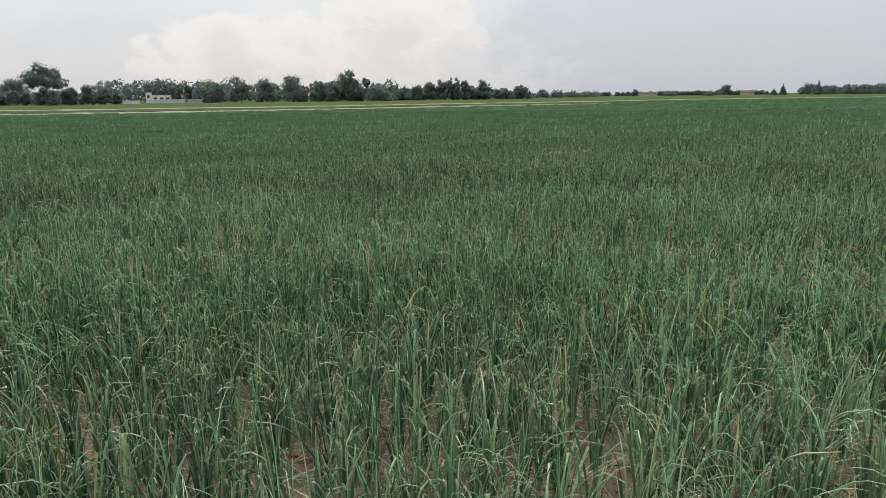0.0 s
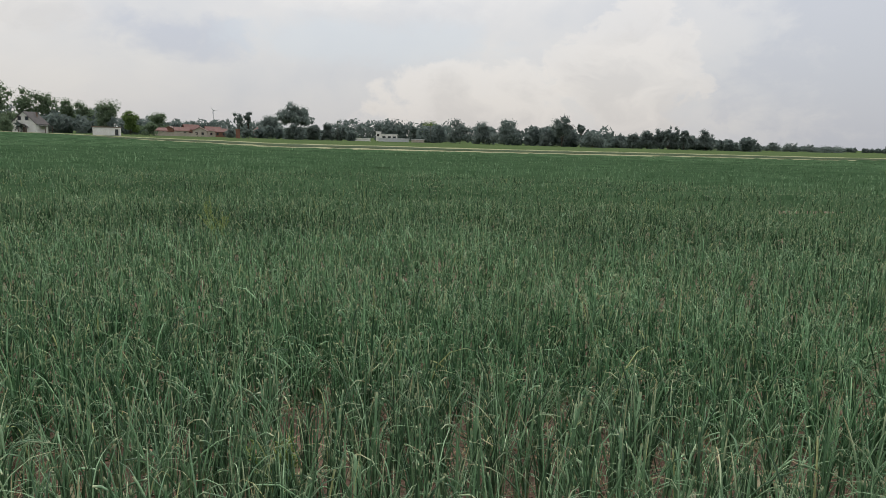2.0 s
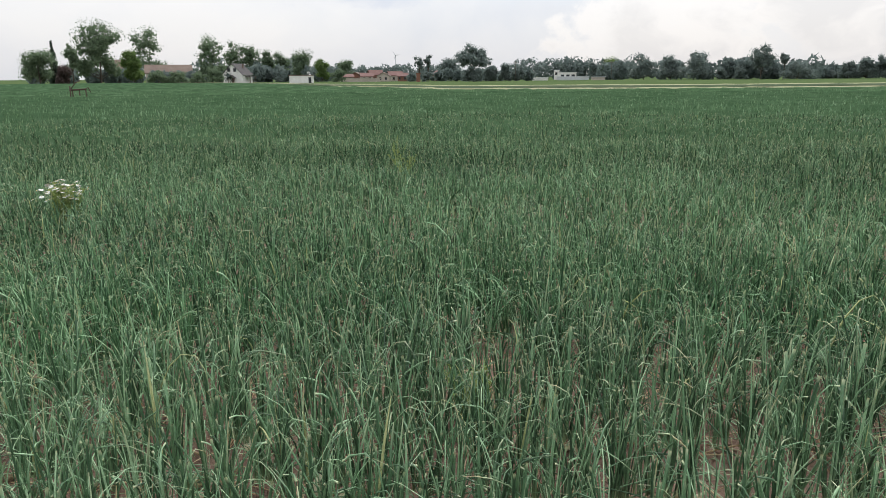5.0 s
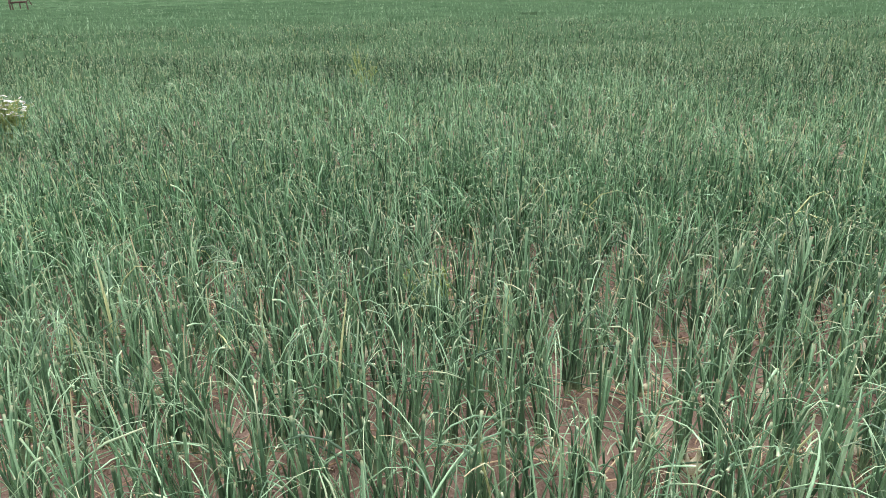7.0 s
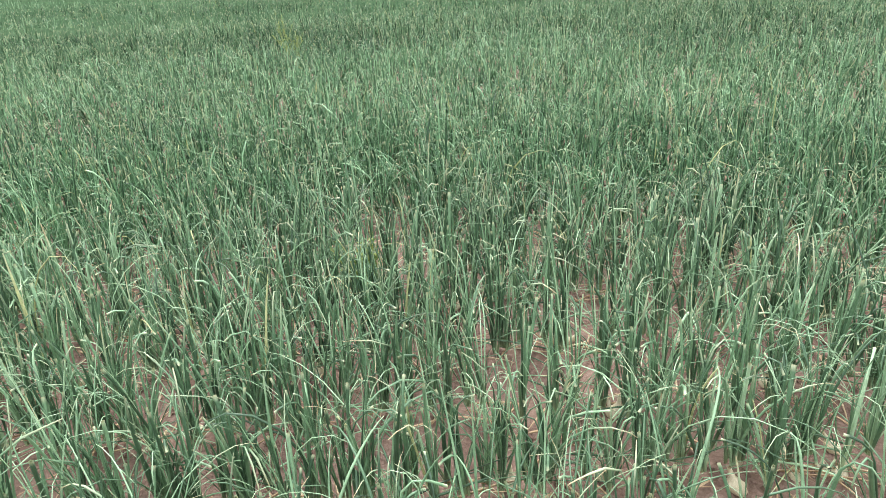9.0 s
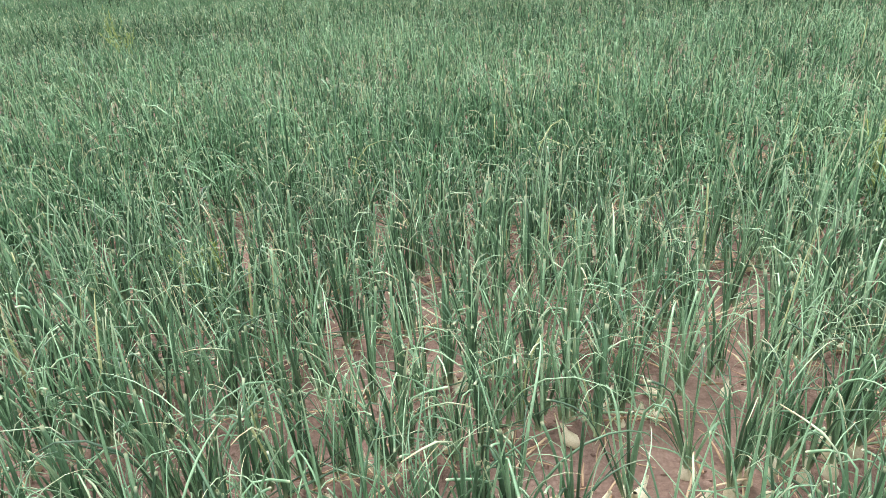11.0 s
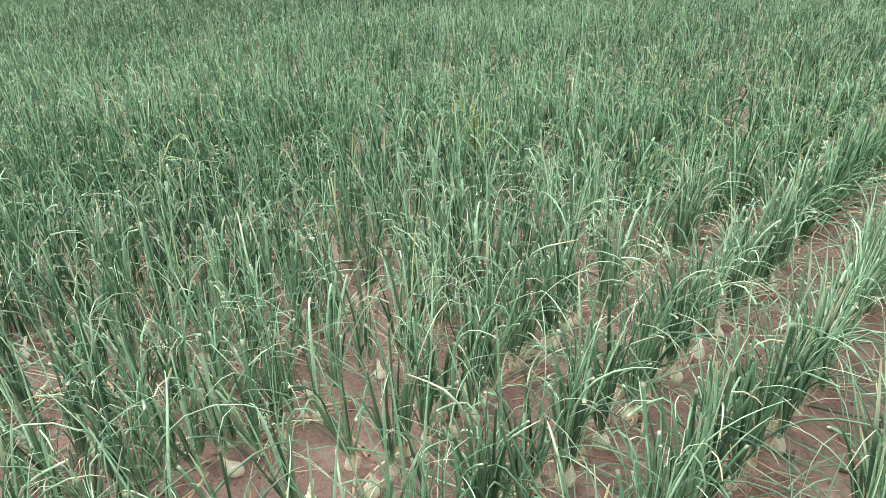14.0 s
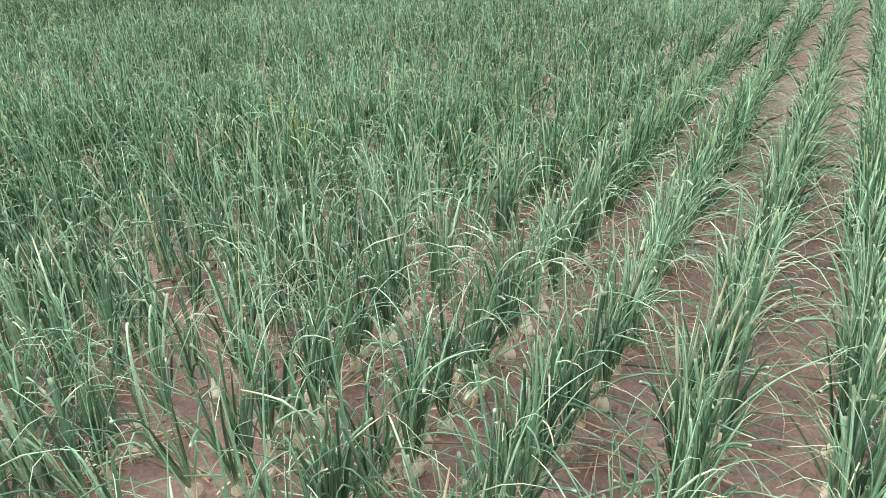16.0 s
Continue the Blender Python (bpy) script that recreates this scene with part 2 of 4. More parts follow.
def soil_material():
    """Crusted clay soil: stains, crumbs and a fine net of cracks."""
    m, t, b = material("field_soil", 0.95, 0.15)
    link = t.links.new
    co = t.nodes.new("ShaderNodeTexCoord")
    stain = node(t, "ShaderNodeTexNoise", Scale=4.0, Detail=6.0, Roughness=0.65)
    crumb = node(t, "ShaderNodeTexNoise", Scale=70.0, Detail=6.0, Roughness=0.7)
    warp = node(t, "ShaderNodeTexNoise", Scale=9.0, Detail=3.0)
    for n in (stain, crumb, warp):
        link(co.outputs["Object"], n.inputs["Vector"])
    bent = t.nodes.new("ShaderNodeMix")
    bent.data_type, bent.inputs[0].default_value = "VECTOR", 0.12
    link(co.outputs["Object"], bent.inputs[4])
    link(warp.outputs["Color"], bent.inputs[5])
    crack = node(t, "ShaderNodeTexVoronoi", Scale=15.0, Randomness=1.0)
    crack.feature = "DISTANCE_TO_EDGE"
    link(bent.outputs[1], crack.inputs["Vector"])
    gap = t.nodes.new("ShaderNodeMapRange")
    gap.inputs[2].default_value = 0.07
    link(crack.outputs["Distance"], gap.inputs[0])
    mx = t.nodes.new("ShaderNodeMix")
    mx.inputs[0].default_value = 0.5
    link(stain.outputs["Fac"], mx.inputs[2])
    link(crumb.outputs["Fac"], mx.inputs[3])
    r = ramp(t, [(0.33, (0.120, 0.080, 0.060)), (0.5, (0.222, 0.150, 0.112)), (0.68, (0.330, 0.238, 0.182))])
    link(mx.outputs[0], r.inputs["Fac"])
    dark = t.nodes.new("ShaderNodeMix")
    dark.data_type, dark.blend_type = "RGBA", "MULTIPLY"
    dark.inputs[0].default_value = 0.12
    link(r.outputs[0], dark.inputs[6])
    link(gap.outputs[0], dark.inputs[7])
    link(dark.outputs[2], b.inputs["Base Color"])
    h1 = t.nodes.new("ShaderNodeMath")
    h1.operation = "MULTIPLY_ADD"
    h1.inputs[1].default_value = 0.12
    link(gap.outputs[0], h1.inputs[0])
    link(crumb.outputs["Fac"], h1.inputs[2])
    bp = node(t, "ShaderNodeBump", Strength=0.9, Distance=0.008)
    link(h1.outputs[0], bp.inputs["Height"])
    link(bp.outputs[0], b.inputs["Normal"])
    return m


M_SOIL = soil_material()
M_GRASS = grainy("meadow_grass", (0.055, 0.088, 0.036), (0.110, 0.148, 0.065), 0.05, 0.95, 0.5, 22.0, 0.0)
M_STUBBLE = grainy("ripe_grass", (0.25, 0.255, 0.145), (0.36, 0.365, 0.23), 0.2, 0.95, 0.5, 12.0, 0.0)
M_CROP = grainy("low_crop", (0.022, 0.040, 0.016), (0.05, 0.08, 0.03), 0.3, 0.9, 0.5, 10.0, 0.1)
M_BARK = grainy("bark", (0.05, 0.04, 0.032), (0.13, 0.11, 0.09), 1.5, 0.95, 0.6)


def foliage(name, dark, light):
    """Leaves seen from afar: a shade for each clump, and light coming through."""
    m, t, b = material(name, 0.65, 0.15)
    link = t.links.new
    g = t.nodes.new("ShaderNodeNewGeometry")
    r = ramp(t, [(0, dark), (1, light)])
    link(g.outputs["Random Per Island"], r.inputs["Fac"])
    link(r.outputs[0], b.inputs["Base Color"])
    glow = t.nodes.new("ShaderNodeBsdfTranslucent")
    link(r.outputs[0], glow.inputs["Color"])
    mix = node(t, "ShaderNodeMixShader", Fac=0.64)
    link(b.outputs[0], mix.inputs[1])
    link(glow.outputs[0], mix.inputs[2])
    link(mix.outputs[0], t.nodes["Material Output"].inputs["Surface"])
    return m


M_FOLIAGE = {
    "mid": foliage("foliage", (0.130, 0.185, 0.115), (0.200, 0.260, 0.160)),
    # haze is put into these two leaf colours as a pale grey-blue
    "dark": foliage("hazy_foliage", (0.160, 0.200, 0.185), (0.212, 0.256, 0.230)),
    "wood": foliage("hazy_far_foliage", (0.125, 0.162, 0.152), (0.170, 0.210, 0.190)),
    "light": foliage("light_foliage", (0.110, 0.175, 0.060), (0.18, 0.25, 0.085)),
    "purple": foliage("purple_foliage", (0.085, 0.065, 0.062), (0.14, 0.105, 0.095)),
    "needle": foliage("needles", (0.055, 0.085, 0.062), (0.095, 0.125, 0.090)),
}


# ---- mesh helpers ----
def mesh_object(name, verts, faces, mat, parent=None, smooth=False, tone=None, along=None, label=""):
    """One mesh from arrays: verts n x 3, faces m x 3 or m x 4."""
    verts, faces = np.asarray(verts, np.float32), np.asarray(faces, np.int32)
    me = bpy.data.meshes.new(name)
    k = faces.shape[1]
    me.vertices.add(len(verts))
    me.vertices.foreach_set("co", verts.ravel())
    me.loops.add(faces.size)
    me.loops.foreach_set("vertex_index", faces.ravel())
    me.polygons.add(len(faces))
    me.polygons.foreach_set("loop_start", np.arange(0, faces.size, k, dtype=np.int32))
    if smooth:
        me.polygons.foreach_set("use_smooth", np.ones(len(faces), bool))
    for key, values in (("tone", tone), ("along", along)):
        if values is not None:
            me.attributes.new(key, "FLOAT", "POINT").data.foreach_set("value", np.asarray(values, np.float32))
    me.update(calc_edges=True)
    me.validate()
    me.materials.append(mat)
    ob = new(name, me)
    if parent:
        ob.parent = parent
    if label:
        tagged(ob, label)
    return ob


def part(name, bm, mat, parent=None, label="", smooth=False):
    me = bpy.data.meshes.new(name)
    bm.to_mesh(me)
    bm.free()
    if smooth:
        for p in me.polygons:
            p.use_smooth = True
    me.materials.append(mat)
    ob = new(name, me)
    if parent:
        ob.parent = parent
    if label:
        tagged(ob, label)
    return ob


def box(bm, x0, x1, y0, y1, z0, z1, bevel=0.0):
    r = bmesh.ops.create_cube(bm, size=1.0, matrix=Matrix.Translation(((x0 + x1) / 2, (y0 + y1) / 2, (z0 + z1) / 2)) @ Matrix.Diagonal((x1 - x0, y1 - y0, z1 - z0, 1)))
    if bevel:
        edges = list({e for v in r["verts"] for e in v.link_edges})
        bmesh.ops.bevel(bm, geom=edges, offset=bevel, segments=1, affect="EDGES")
    return bm


def tube(bm, points, radii, sides=8):
    """A tapered tube along points."""
    rings = []
    for i, p in enumerate(points):
        p = Vector(p)
        a, b = Vector(points[max(i - 1, 0)]), Vector(points[min(i + 1, len(points) - 1)])
        q = (b - a).to_track_quat("Z", "Y")
        rings.append([bm.verts.new(p + q @ Vector((radii[i] * math.cos(2 * math.pi * k / sides), radii[i] * math.sin(2 * math.pi * k / sides), 0))) for k in range(sides)])
    for r0, r1 in zip(rings, rings[1:]):
        for k in range(sides):
            bm.faces.new((r0[k], r0[(k + 1) % sides], r1[(k + 1) % sides], r1[k]))
    bm.faces.new(rings[0][::-1])
    bm.faces.new(rings[-1])
    return bm


rng = np.random.default_rng(7)
ROW = radians(33.5)  # the crop rows run this way, from +x towards +y
CA, SA = math.cos(ROW), math.sin(ROW)
PITCH, FIRST = 0.3755, 0.243  # metres from row to row, and the first row's line


def to_world(u, v):
    return u * CA - v * SA, u * SA + v * CA


def away(az, r):
    """A place r metres off, az degrees from +y to the right."""
    return 0.2 + r * math.sin(radians(az)), 0.45 + r * math.cos(radians(az))


# ---- the onion leaves ----
def leaf_tubes(base, az, lean, length, bend, kink_at, kink, radius, segs, sides, blunt, r):
    """Hollow onion leaves as tapered tubes (sides > 2) or ribbons (sides 2), all at once.
    Each leans out by lean, droops by bend, and may be folded over by kink at a fraction of its length."""
    n = len(az)
    s = 1 - (1 - np.linspace(0, 1, segs + 1)[None, :]) ** 1.35  # finer steps towards the tip
    th = lean[:, None] + bend[:, None] * s ** np.where(bend > 1, r.uniform(1.5, 3.2, n), 2.2)[:, None] + kink[:, None] * np.clip((s - kink_at[:, None]) / np.maximum(r.uniform(0.10, 0.34, n), 0.8 / segs)[:, None], 0, 1)
    th = np.minimum(th, 2.9)
    wob = az[:, None] + r.normal(0, 0.35, n)[:, None] * s + r.normal(0, 0.10, n)[:, None] * np.sin(s * r.uniform(3, 8, n)[:, None])
    step = length[:, None] * np.diff(s)
    d = np.stack([np.sin(th) * np.cos(wob), np.sin(th) * np.sin(wob), np.cos(th)], -1)
    mids = (d[:, 1:] + d[:, :-1]) / 2 * step[..., None]
    p = np.concatenate([np.zeros((n, 1, 3)), np.cumsum(mids, 1)], 1) + base[:, None, :]
    p[..., 2] = np.maximum(p[..., 2], 0.012)
    prof = np.interp(s[0], [0, 0.12, 0.45, 0.8, 1.0], [0.85, 1.0, 0.88, 0.58, 0.22])[None, :] * np.ones((n, 1))
    prof = np.where(blunt[:, None], np.maximum(prof, 0.74), prof)
    # a folded leaf is pinched where it bends
    prof = prof * (1 - 0.45 * (kink[:, None] > 0.3) * np.exp(-((s - kink_at[:, None] - 0.07) / 0.10) ** 2))
    rad = radius[:, None] * prof
    side = np.stack([-np.sin(wob), np.cos(wob), np.zeros_like(wob)], -1)
    nor = np.cross(d, side)
    if sides == 2:
        turn = r.uniform(0, np.pi, n)[:, None, None]
        e = (side * np.cos(turn) + nor * np.sin(turn)) * rad[..., None]
        ring = np.stack([p - e, p + e], 2)
        cols, wrap = [0], 2
    else:
        a = np.arange(sides) * 2 * np.pi / sides
        ring = p[:, :, None, :] + rad[:, :, None, None] * (side[:, :, None, :] * np.cos(a)[None, None, :, None] + 0.8 * nor[:, :, None, :] * np.sin(a)[None, None, :, None])
        cols, wrap = range(sides), sides
    m = (segs + 1) * sides
    faces = []
    for i in range(segs):
        for k in cols:
            k2 = (k + 1) % wrap
            faces.append((i * sides + k, i * sides + k2, (i + 1) * sides + k2, (i + 1) * sides + k))
    faces = np.array(faces)[None] + (np.arange(n) * m)[:, None, None]
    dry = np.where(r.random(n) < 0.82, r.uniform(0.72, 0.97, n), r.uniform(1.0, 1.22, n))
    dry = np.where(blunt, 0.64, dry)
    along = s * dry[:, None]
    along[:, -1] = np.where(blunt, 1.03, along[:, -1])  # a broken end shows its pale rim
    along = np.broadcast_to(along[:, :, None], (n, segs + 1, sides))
    return ring.reshape(-1, 3), faces.reshape(-1, 4), along.reshape(-1)


def leaf_habit(n, r, tall=1.0, hooked=0.0):
    """The growth of n onion leaves: stout upright ones, many with a broken or hooked end, and thin ones that arch over."""
    lean = np.abs(r.normal(0.05, 0.13, n))
    length = np.clip(r.normal(0.405, 0.085, n), 0.17, 0.60) * tall
    bend = np.abs(r.normal(0.16, 0.22, n))
    radius = np.clip(r.normal(0.0054, 0.0014, n), 0.0030, 0.0088)
    thin = r.random(n) < 0.42  # young leaves, no thicker than a straw
    radius = np.where(thin, r.uniform(0.0020, 0.0036, n), radius)
    arch = r.random(n) < np.where(thin, 0.52, 0.10) + hooked  # leaves that arch over
    bend = np.where(arch, r.uniform(1.2, 2.9, n), bend)
    lean = np.where(arch, lean + 0.08, lean)
    length = np.where(arch, length * 1.12, length)
    radius = np.where(arch, radius * 0.85, radius)
    flop = r.random(n) < 0.075  # leaves that lie down across the path
    lean = np.where(flop, r.uniform(0.9, 1.4, n), lean)
    bend = np.where(flop, r.uniform(0.2, 0.8, n), bend)
    radius = np.where(flop, radius * 0.75, radius)
    kink_at = r.uniform(0.55, 0.86, n)
    fold = (r.random(n) < 0.36) & ~flop
    kink = np.where(fold, r.uniform(0.8, 2.6, n), 0.0)
    blunt = (r.random(n) < 0.56) & ~thin & ~arch & ~flop
    length = np.where(blunt, length * 0.84, length)
    return lean, length, bend, kink_at, kink, radius, blunt


def leaf_tones(n, r, radius):
    """A shade for each leaf: the thin young ones are paler, and a few leaves have yellowed."""
    shade = np.where(radius < 0.0037, np.where(r.random(n) < 0.42, r.uniform(0.78, 0.97, n), r.uniform(0.2, 0.55, n)), r.beta(0.65, 0.85, n) * 0.9)
    return np.where(r.random(n) < 0.010, 1.0, shade)


def plants(u0, u1, v0, v1, gap, r):
    """Places of plants in rows: u, v of each."""
    k0, k1 = math.ceil((v0 - FIRST) / PITCH), math.floor((v1 - FIRST) / PITCH)
    us, vs = [], []
    for k in range(k0, k1 + 1):
        v = FIRST + k * PITCH
        n = int((u1 - u0) / gap)
        u = u0 + (np.arange(n) + r.uniform(-0.45, 0.45, n)) * gap
        us.append(u)
        vs.append(v + r.normal(0, 0.026 if v < 1.2 else 0.046 if v < 3.2 else 0.10, n) + 0.012 * np.sin(u * 0.9 + k * 1.7))
    u, v = np.concatenate(us), np.concatenate(vs)
    # here and there a stretch of a row has not come up
    thin = np.sin(u * 4.1 + 2.3 * np.sin(v * 1.7)) + np.sin(v * 5.3 + 1.9 * np.sin(u * 2.2)) + r.normal(0, 0.5, len(u))
    keep = (thin < 1.7) | (v < 1.2) | (v > 4.0)
    return u[keep], v[keep]

# ---- ground, soil and strips ----
EDGE_AZ = [-180, -75, -61, -53.5, -48, -36, -16, 6.5, 27.5, 40, 60, 75, 180]
EDGE_R = [60, 240, 262, 190, 112, 71.5, 73, 95, 169, 308, 350, 200, 60]  # the onion field's border


def edge(az):
    return np.interp(az, EDGE_AZ, EDGE_R)


WAVES = [(rng.uniform(0, 6.28), rng.uniform(0, 6.28)) for _ in range(24)]


def rough_height(x, y, wavelength, octaves=4):
    """Uneven ground: a sum of crossing waves at falling sizes."""
    z, k = np.zeros_like(x), 0
    for o in range(octaves):
        w, a = 2 * np.pi / wavelength * 1.9 ** o, 0.6 ** o
        for _ in range(5):
            d, ph = WAVES[k % 24]
            z += a / 3 * np.sin(w * (x * math.cos(d + o) + y * math.sin(d + o)) + ph * (o + 1))
            k += 1
    return z


def polar_sheet(name, az, r, height, mat, smooth=True):
    """A sheet over a fan of directions; r is directions x rings."""
    a = np.radians(az)[:, None]
    x, y = 0.2 + r * np.sin(a), 0.45 + r * np.cos(a)
    v = np.stack([x, y, height(x, y, r)], -1)
    n, m = r.shape
    i = np.arange(n * m).reshape(n, m)
    f = np.stack([i[:-1, :-1], i[:-1, 1:], i[1:, 1:], i[1:, :-1]], -1).reshape(-1, 4)
    return mesh_object(name, v.reshape(-1, 3), f, mat, smooth=smooth)


full = np.linspace(-180, 180, 361)
rings = np.concatenate([[0.01], np.geomspace(20, 4500, 70)])
ground = polar_sheet("ground", full, np.broadcast_to(rings, (361, 71)), lambda x, y, r: -0.09 + np.clip((r - 600) / 1400, 0, 1) ** 1.5 * (2.5 + 1.0 * rough_height(x, y, 900, 2)) + 0.03 * rough_height(x, y, 9, 2), M_GRASS)
tagged(ground, "flat green meadow land reaching the horizon", "ground", kind="structure")


def soil_height(x, y, r):
    v = -x * SA + y * CA
    ridge = 0.012 * np.cos(2 * np.pi * (v - FIRST) / PITCH)
    return ridge + 0.010 * rough_height(x, y, 0.5, 4) * np.clip(30 / r - 0.5, 0, 1)


fine = np.concatenate([np.linspace(-180, -75, 60)[:-1], np.linspace(-75, 70, 330), np.linspace(70, 180, 60)[1:]])
rel = np.concatenate([[0.001], np.geomspace(0.5, 8, 115), np.geomspace(8.5, 60, 24)])
soil_r = np.concatenate([np.broadcast_to(rel, (len(fine), len(rel))), edge(fine)[:, None] * np.ones((1, 1))], 1)
soil = polar_sheet("soil", fine, soil_r, soil_height, M_SOIL)
tagged(soil, "bare reddish-brown field soil between onion rows", "soil", kind="structure")

view = np.linspace(-78, 70, 260)


def strip(name, f0, f1, z, mat, label, tuft=0.03):
    spread = np.interp(view, [-62, -48, 15, 30], [0.2, 1, 1, 0.6])[:, None]
    r = edge(view)[:, None] * (1 + spread * (np.linspace(f0, f1, 7)[None, :] - 1))
    ob = polar_sheet(name, view, r, lambda x, y, rr: z + tuft * rough_height(x, y, 4, 3), mat)
    return tagged(ob, label, "field strip", kind="structure")


strip("verge", 1.0, 1.16, 0.29, M_STUBBLE, "strip of dry yellow grass along the onion field")
strip("crop_strip", 1.16, 1.42, 0.34, M_CROP, "dark green strip of low crop behind dry grass")
strip("grass_strip", 1.42, 1.58, 0.31, M_STUBBLE, "second pale strip of ripe grass")


# ---- the onion field, from the nearest rows outwards ----
def polar(u, v):
    x, y = to_world(u, v)
    dx, dy = x - 0.2, y - 0.45
    return x, y, np.hypot(dx, dy), np.degrees(np.arctan2(dx, dy))


def soil_at(x, y):
    return 0.012 * np.cos(2 * np.pi * ((-x * SA + y * CA) - FIRST) / PITCH)


def onion_plant(r):
    """One onion plant: a pale bulb and its tubular leaves, at the origin."""
    thing = tagged(new("onion_plant"), "green onion plant with upright tubular leaves and pale bulb in soil", "onion plant", "onion plants in the nearest rows")
    bm = bmesh.new()
    R = r.uniform(0.013, 0.028)
    tube(bm, [(0, 0, -0.02), (0, 0, -0.004), (0, 0, 0.014), (0, 0, 0.034), (0, 0, 0.05), (0, 0, 0.085)], [R * 0.6, R * 0.95, R, R * 0.72, 0.010, 0.009], 9)
    part("bulb", bm, M_BULB, thing, "pale bulb", True)
    n = int(r.integers(9, 15))
    lean, length, bend, kink_at, kink, radius, blunt = leaf_habit(n, r)
    az = np.arange(n) * 2.4 + r.uniform(0, 6.28) + r.normal(0, 0.3, n)
    for i in range(n):
        s = slice(i, i + 1)
        base = np.array([[0.006 * math.cos(az[i]), 0.006 * math.sin(az[i]), 0.04]])
        vs, fs, al = leaf_tubes(base, az[s], lean[s], length[s], bend[s], kink_at[s], kink[s], radius[s] * 1.05, 10, 5, blunt[s], r)
        mesh_object("leaf", vs, fs, M_LEAF, thing, True, np.full(len(vs), 0.88 * leaf_tones(1, r, radius[s])[0]), al)
    return thing


NEAR_U, NEAR_V = (-0.2, 2.75), (-0.25, 1.6)  # the stretch whose plants stand singly


def in_view(az, d=9.0):
    return (az > np.where(d < 4, -88, -74)) & (az < np.where(d < 4, 96, 68))


def near_plants():
    r = np.random.default_rng(3)
    kinds = [onion_plant(r) for _ in range(24)]
    u, v = plants(NEAR_U[0], NEAR_U[1], NEAR_V[0], NEAR_V[1], 0.046, r)
    x, y, d, az = polar(u, v)
    u, x, y = (a[(d > 0.5) & in_view(az, d)] for a in (u, x, y))
    for i in range(len(u)):
        place = pose(x[i], y[i], soil_at(x[i], y[i]), r.normal(0, 4), r.normal(0, 4), r.uniform(0, 360))
        if i < len(kinds):
            kinds[i].matrix_basis = place
        else:
            copy_thing(kinds[int(r.integers(len(kinds)))], place)
    return len(u)


print("single plants", near_plants())


def field_stuff(name, reach, gap, leaves, segs, sides, wide, region, seed, label, low=0.03, short=1.0, sprawl=None):
    """All onion plants of a belt, joined."""
    r = np.random.default_rng(seed)
    u, v = plants(-reach, reach, -reach, reach, gap, r)
    x, y, d, az = polar(u, v)
    keep = region(d, az, u, v) & (d < edge(az))
    x, y = x[keep], y[keep]
    beyond = v[keep] > 14.5  # the lusher half past the wheel track
    vigour = 1 + 0.06 * rough_height(x, y, 2.5, 2) + 0.12 * beyond - 0.30 * (np.abs(v[keep] - 14.5) < 0.4)  # crushed in the wheel track
    idx = np.repeat(np.arange(len(x)), leaves)
    n = len(idx)
    lean, length, bend, kink_at, kink, radius, blunt = leaf_habit(n, r, vigour[idx], 0.0 if sides > 3 else 0.14)
    base = np.stack([x[idx] + r.normal(0, 0.008, n), y[idx] + r.normal(0, 0.008, n), soil_at(x[idx], y[idx]) + r.uniform(0.03, max(low, 0.031), n)], -1)
    length = length * short
    if sprawl:  # low leaves that lie over the soil
        lean, blunt = r.uniform(*sprawl, n), np.zeros(n, bool)
    vs, fs, al = leaf_tubes(base, r.uniform(0, 6.28, n), lean, length, bend, kink_at, kink, radius * wide, segs, sides, blunt, r)
    per = (segs + 1) * sides
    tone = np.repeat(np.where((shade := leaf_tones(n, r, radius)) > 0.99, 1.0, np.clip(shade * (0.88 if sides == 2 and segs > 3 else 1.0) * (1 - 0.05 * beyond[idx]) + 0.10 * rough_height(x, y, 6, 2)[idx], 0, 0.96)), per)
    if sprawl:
        # shade under the crop is put into the tone of these low leaves
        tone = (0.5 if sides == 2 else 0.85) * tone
    elif segs < 3:
        tone = 0.22 + 0.72 * tone
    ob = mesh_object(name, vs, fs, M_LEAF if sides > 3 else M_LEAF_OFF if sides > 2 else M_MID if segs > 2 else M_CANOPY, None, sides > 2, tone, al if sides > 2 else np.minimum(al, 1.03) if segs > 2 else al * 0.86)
    tagged(ob, label, "onion crop", kind="stuff")


def outside_near(u, v):
    return ~((u > NEAR_U[0]) & (u < NEAR_U[1]) & (v > NEAR_V[0]) & (v < NEAR_V[1]))


field_stuff("onion_rows", 5, 0.043, 11, 7, 4, 1.05, lambda d, az, u, v: in_view(az, d) & (d < 3.4) & (d > 0.45) & outside_near(u, v), 11, "rows of green onion plants with tubular leaves in brown soil")
field_stuff("onion_rows", 7, 0.043, 10, 5, 3, 1.1, lambda d, az, u, v: in_view(az, d) & (d >= 3.4) & (d < 5.6) & outside_near(u, v), 12, "dense rows of green onion plants a few steps off")
field_stuff("onion_rows", 12, 0.058, 7, 4, 3, 1.15, lambda d, az, u, v: in_view(az) & (d >= 5.6) & (d < 10), 13, "dense rows of green onion plants farther out", 0.12, 0.78)
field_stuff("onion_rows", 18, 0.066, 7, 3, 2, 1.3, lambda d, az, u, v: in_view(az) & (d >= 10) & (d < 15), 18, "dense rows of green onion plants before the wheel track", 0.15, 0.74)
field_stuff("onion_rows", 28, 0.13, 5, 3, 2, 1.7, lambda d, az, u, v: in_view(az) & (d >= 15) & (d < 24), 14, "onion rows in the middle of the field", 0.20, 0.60)
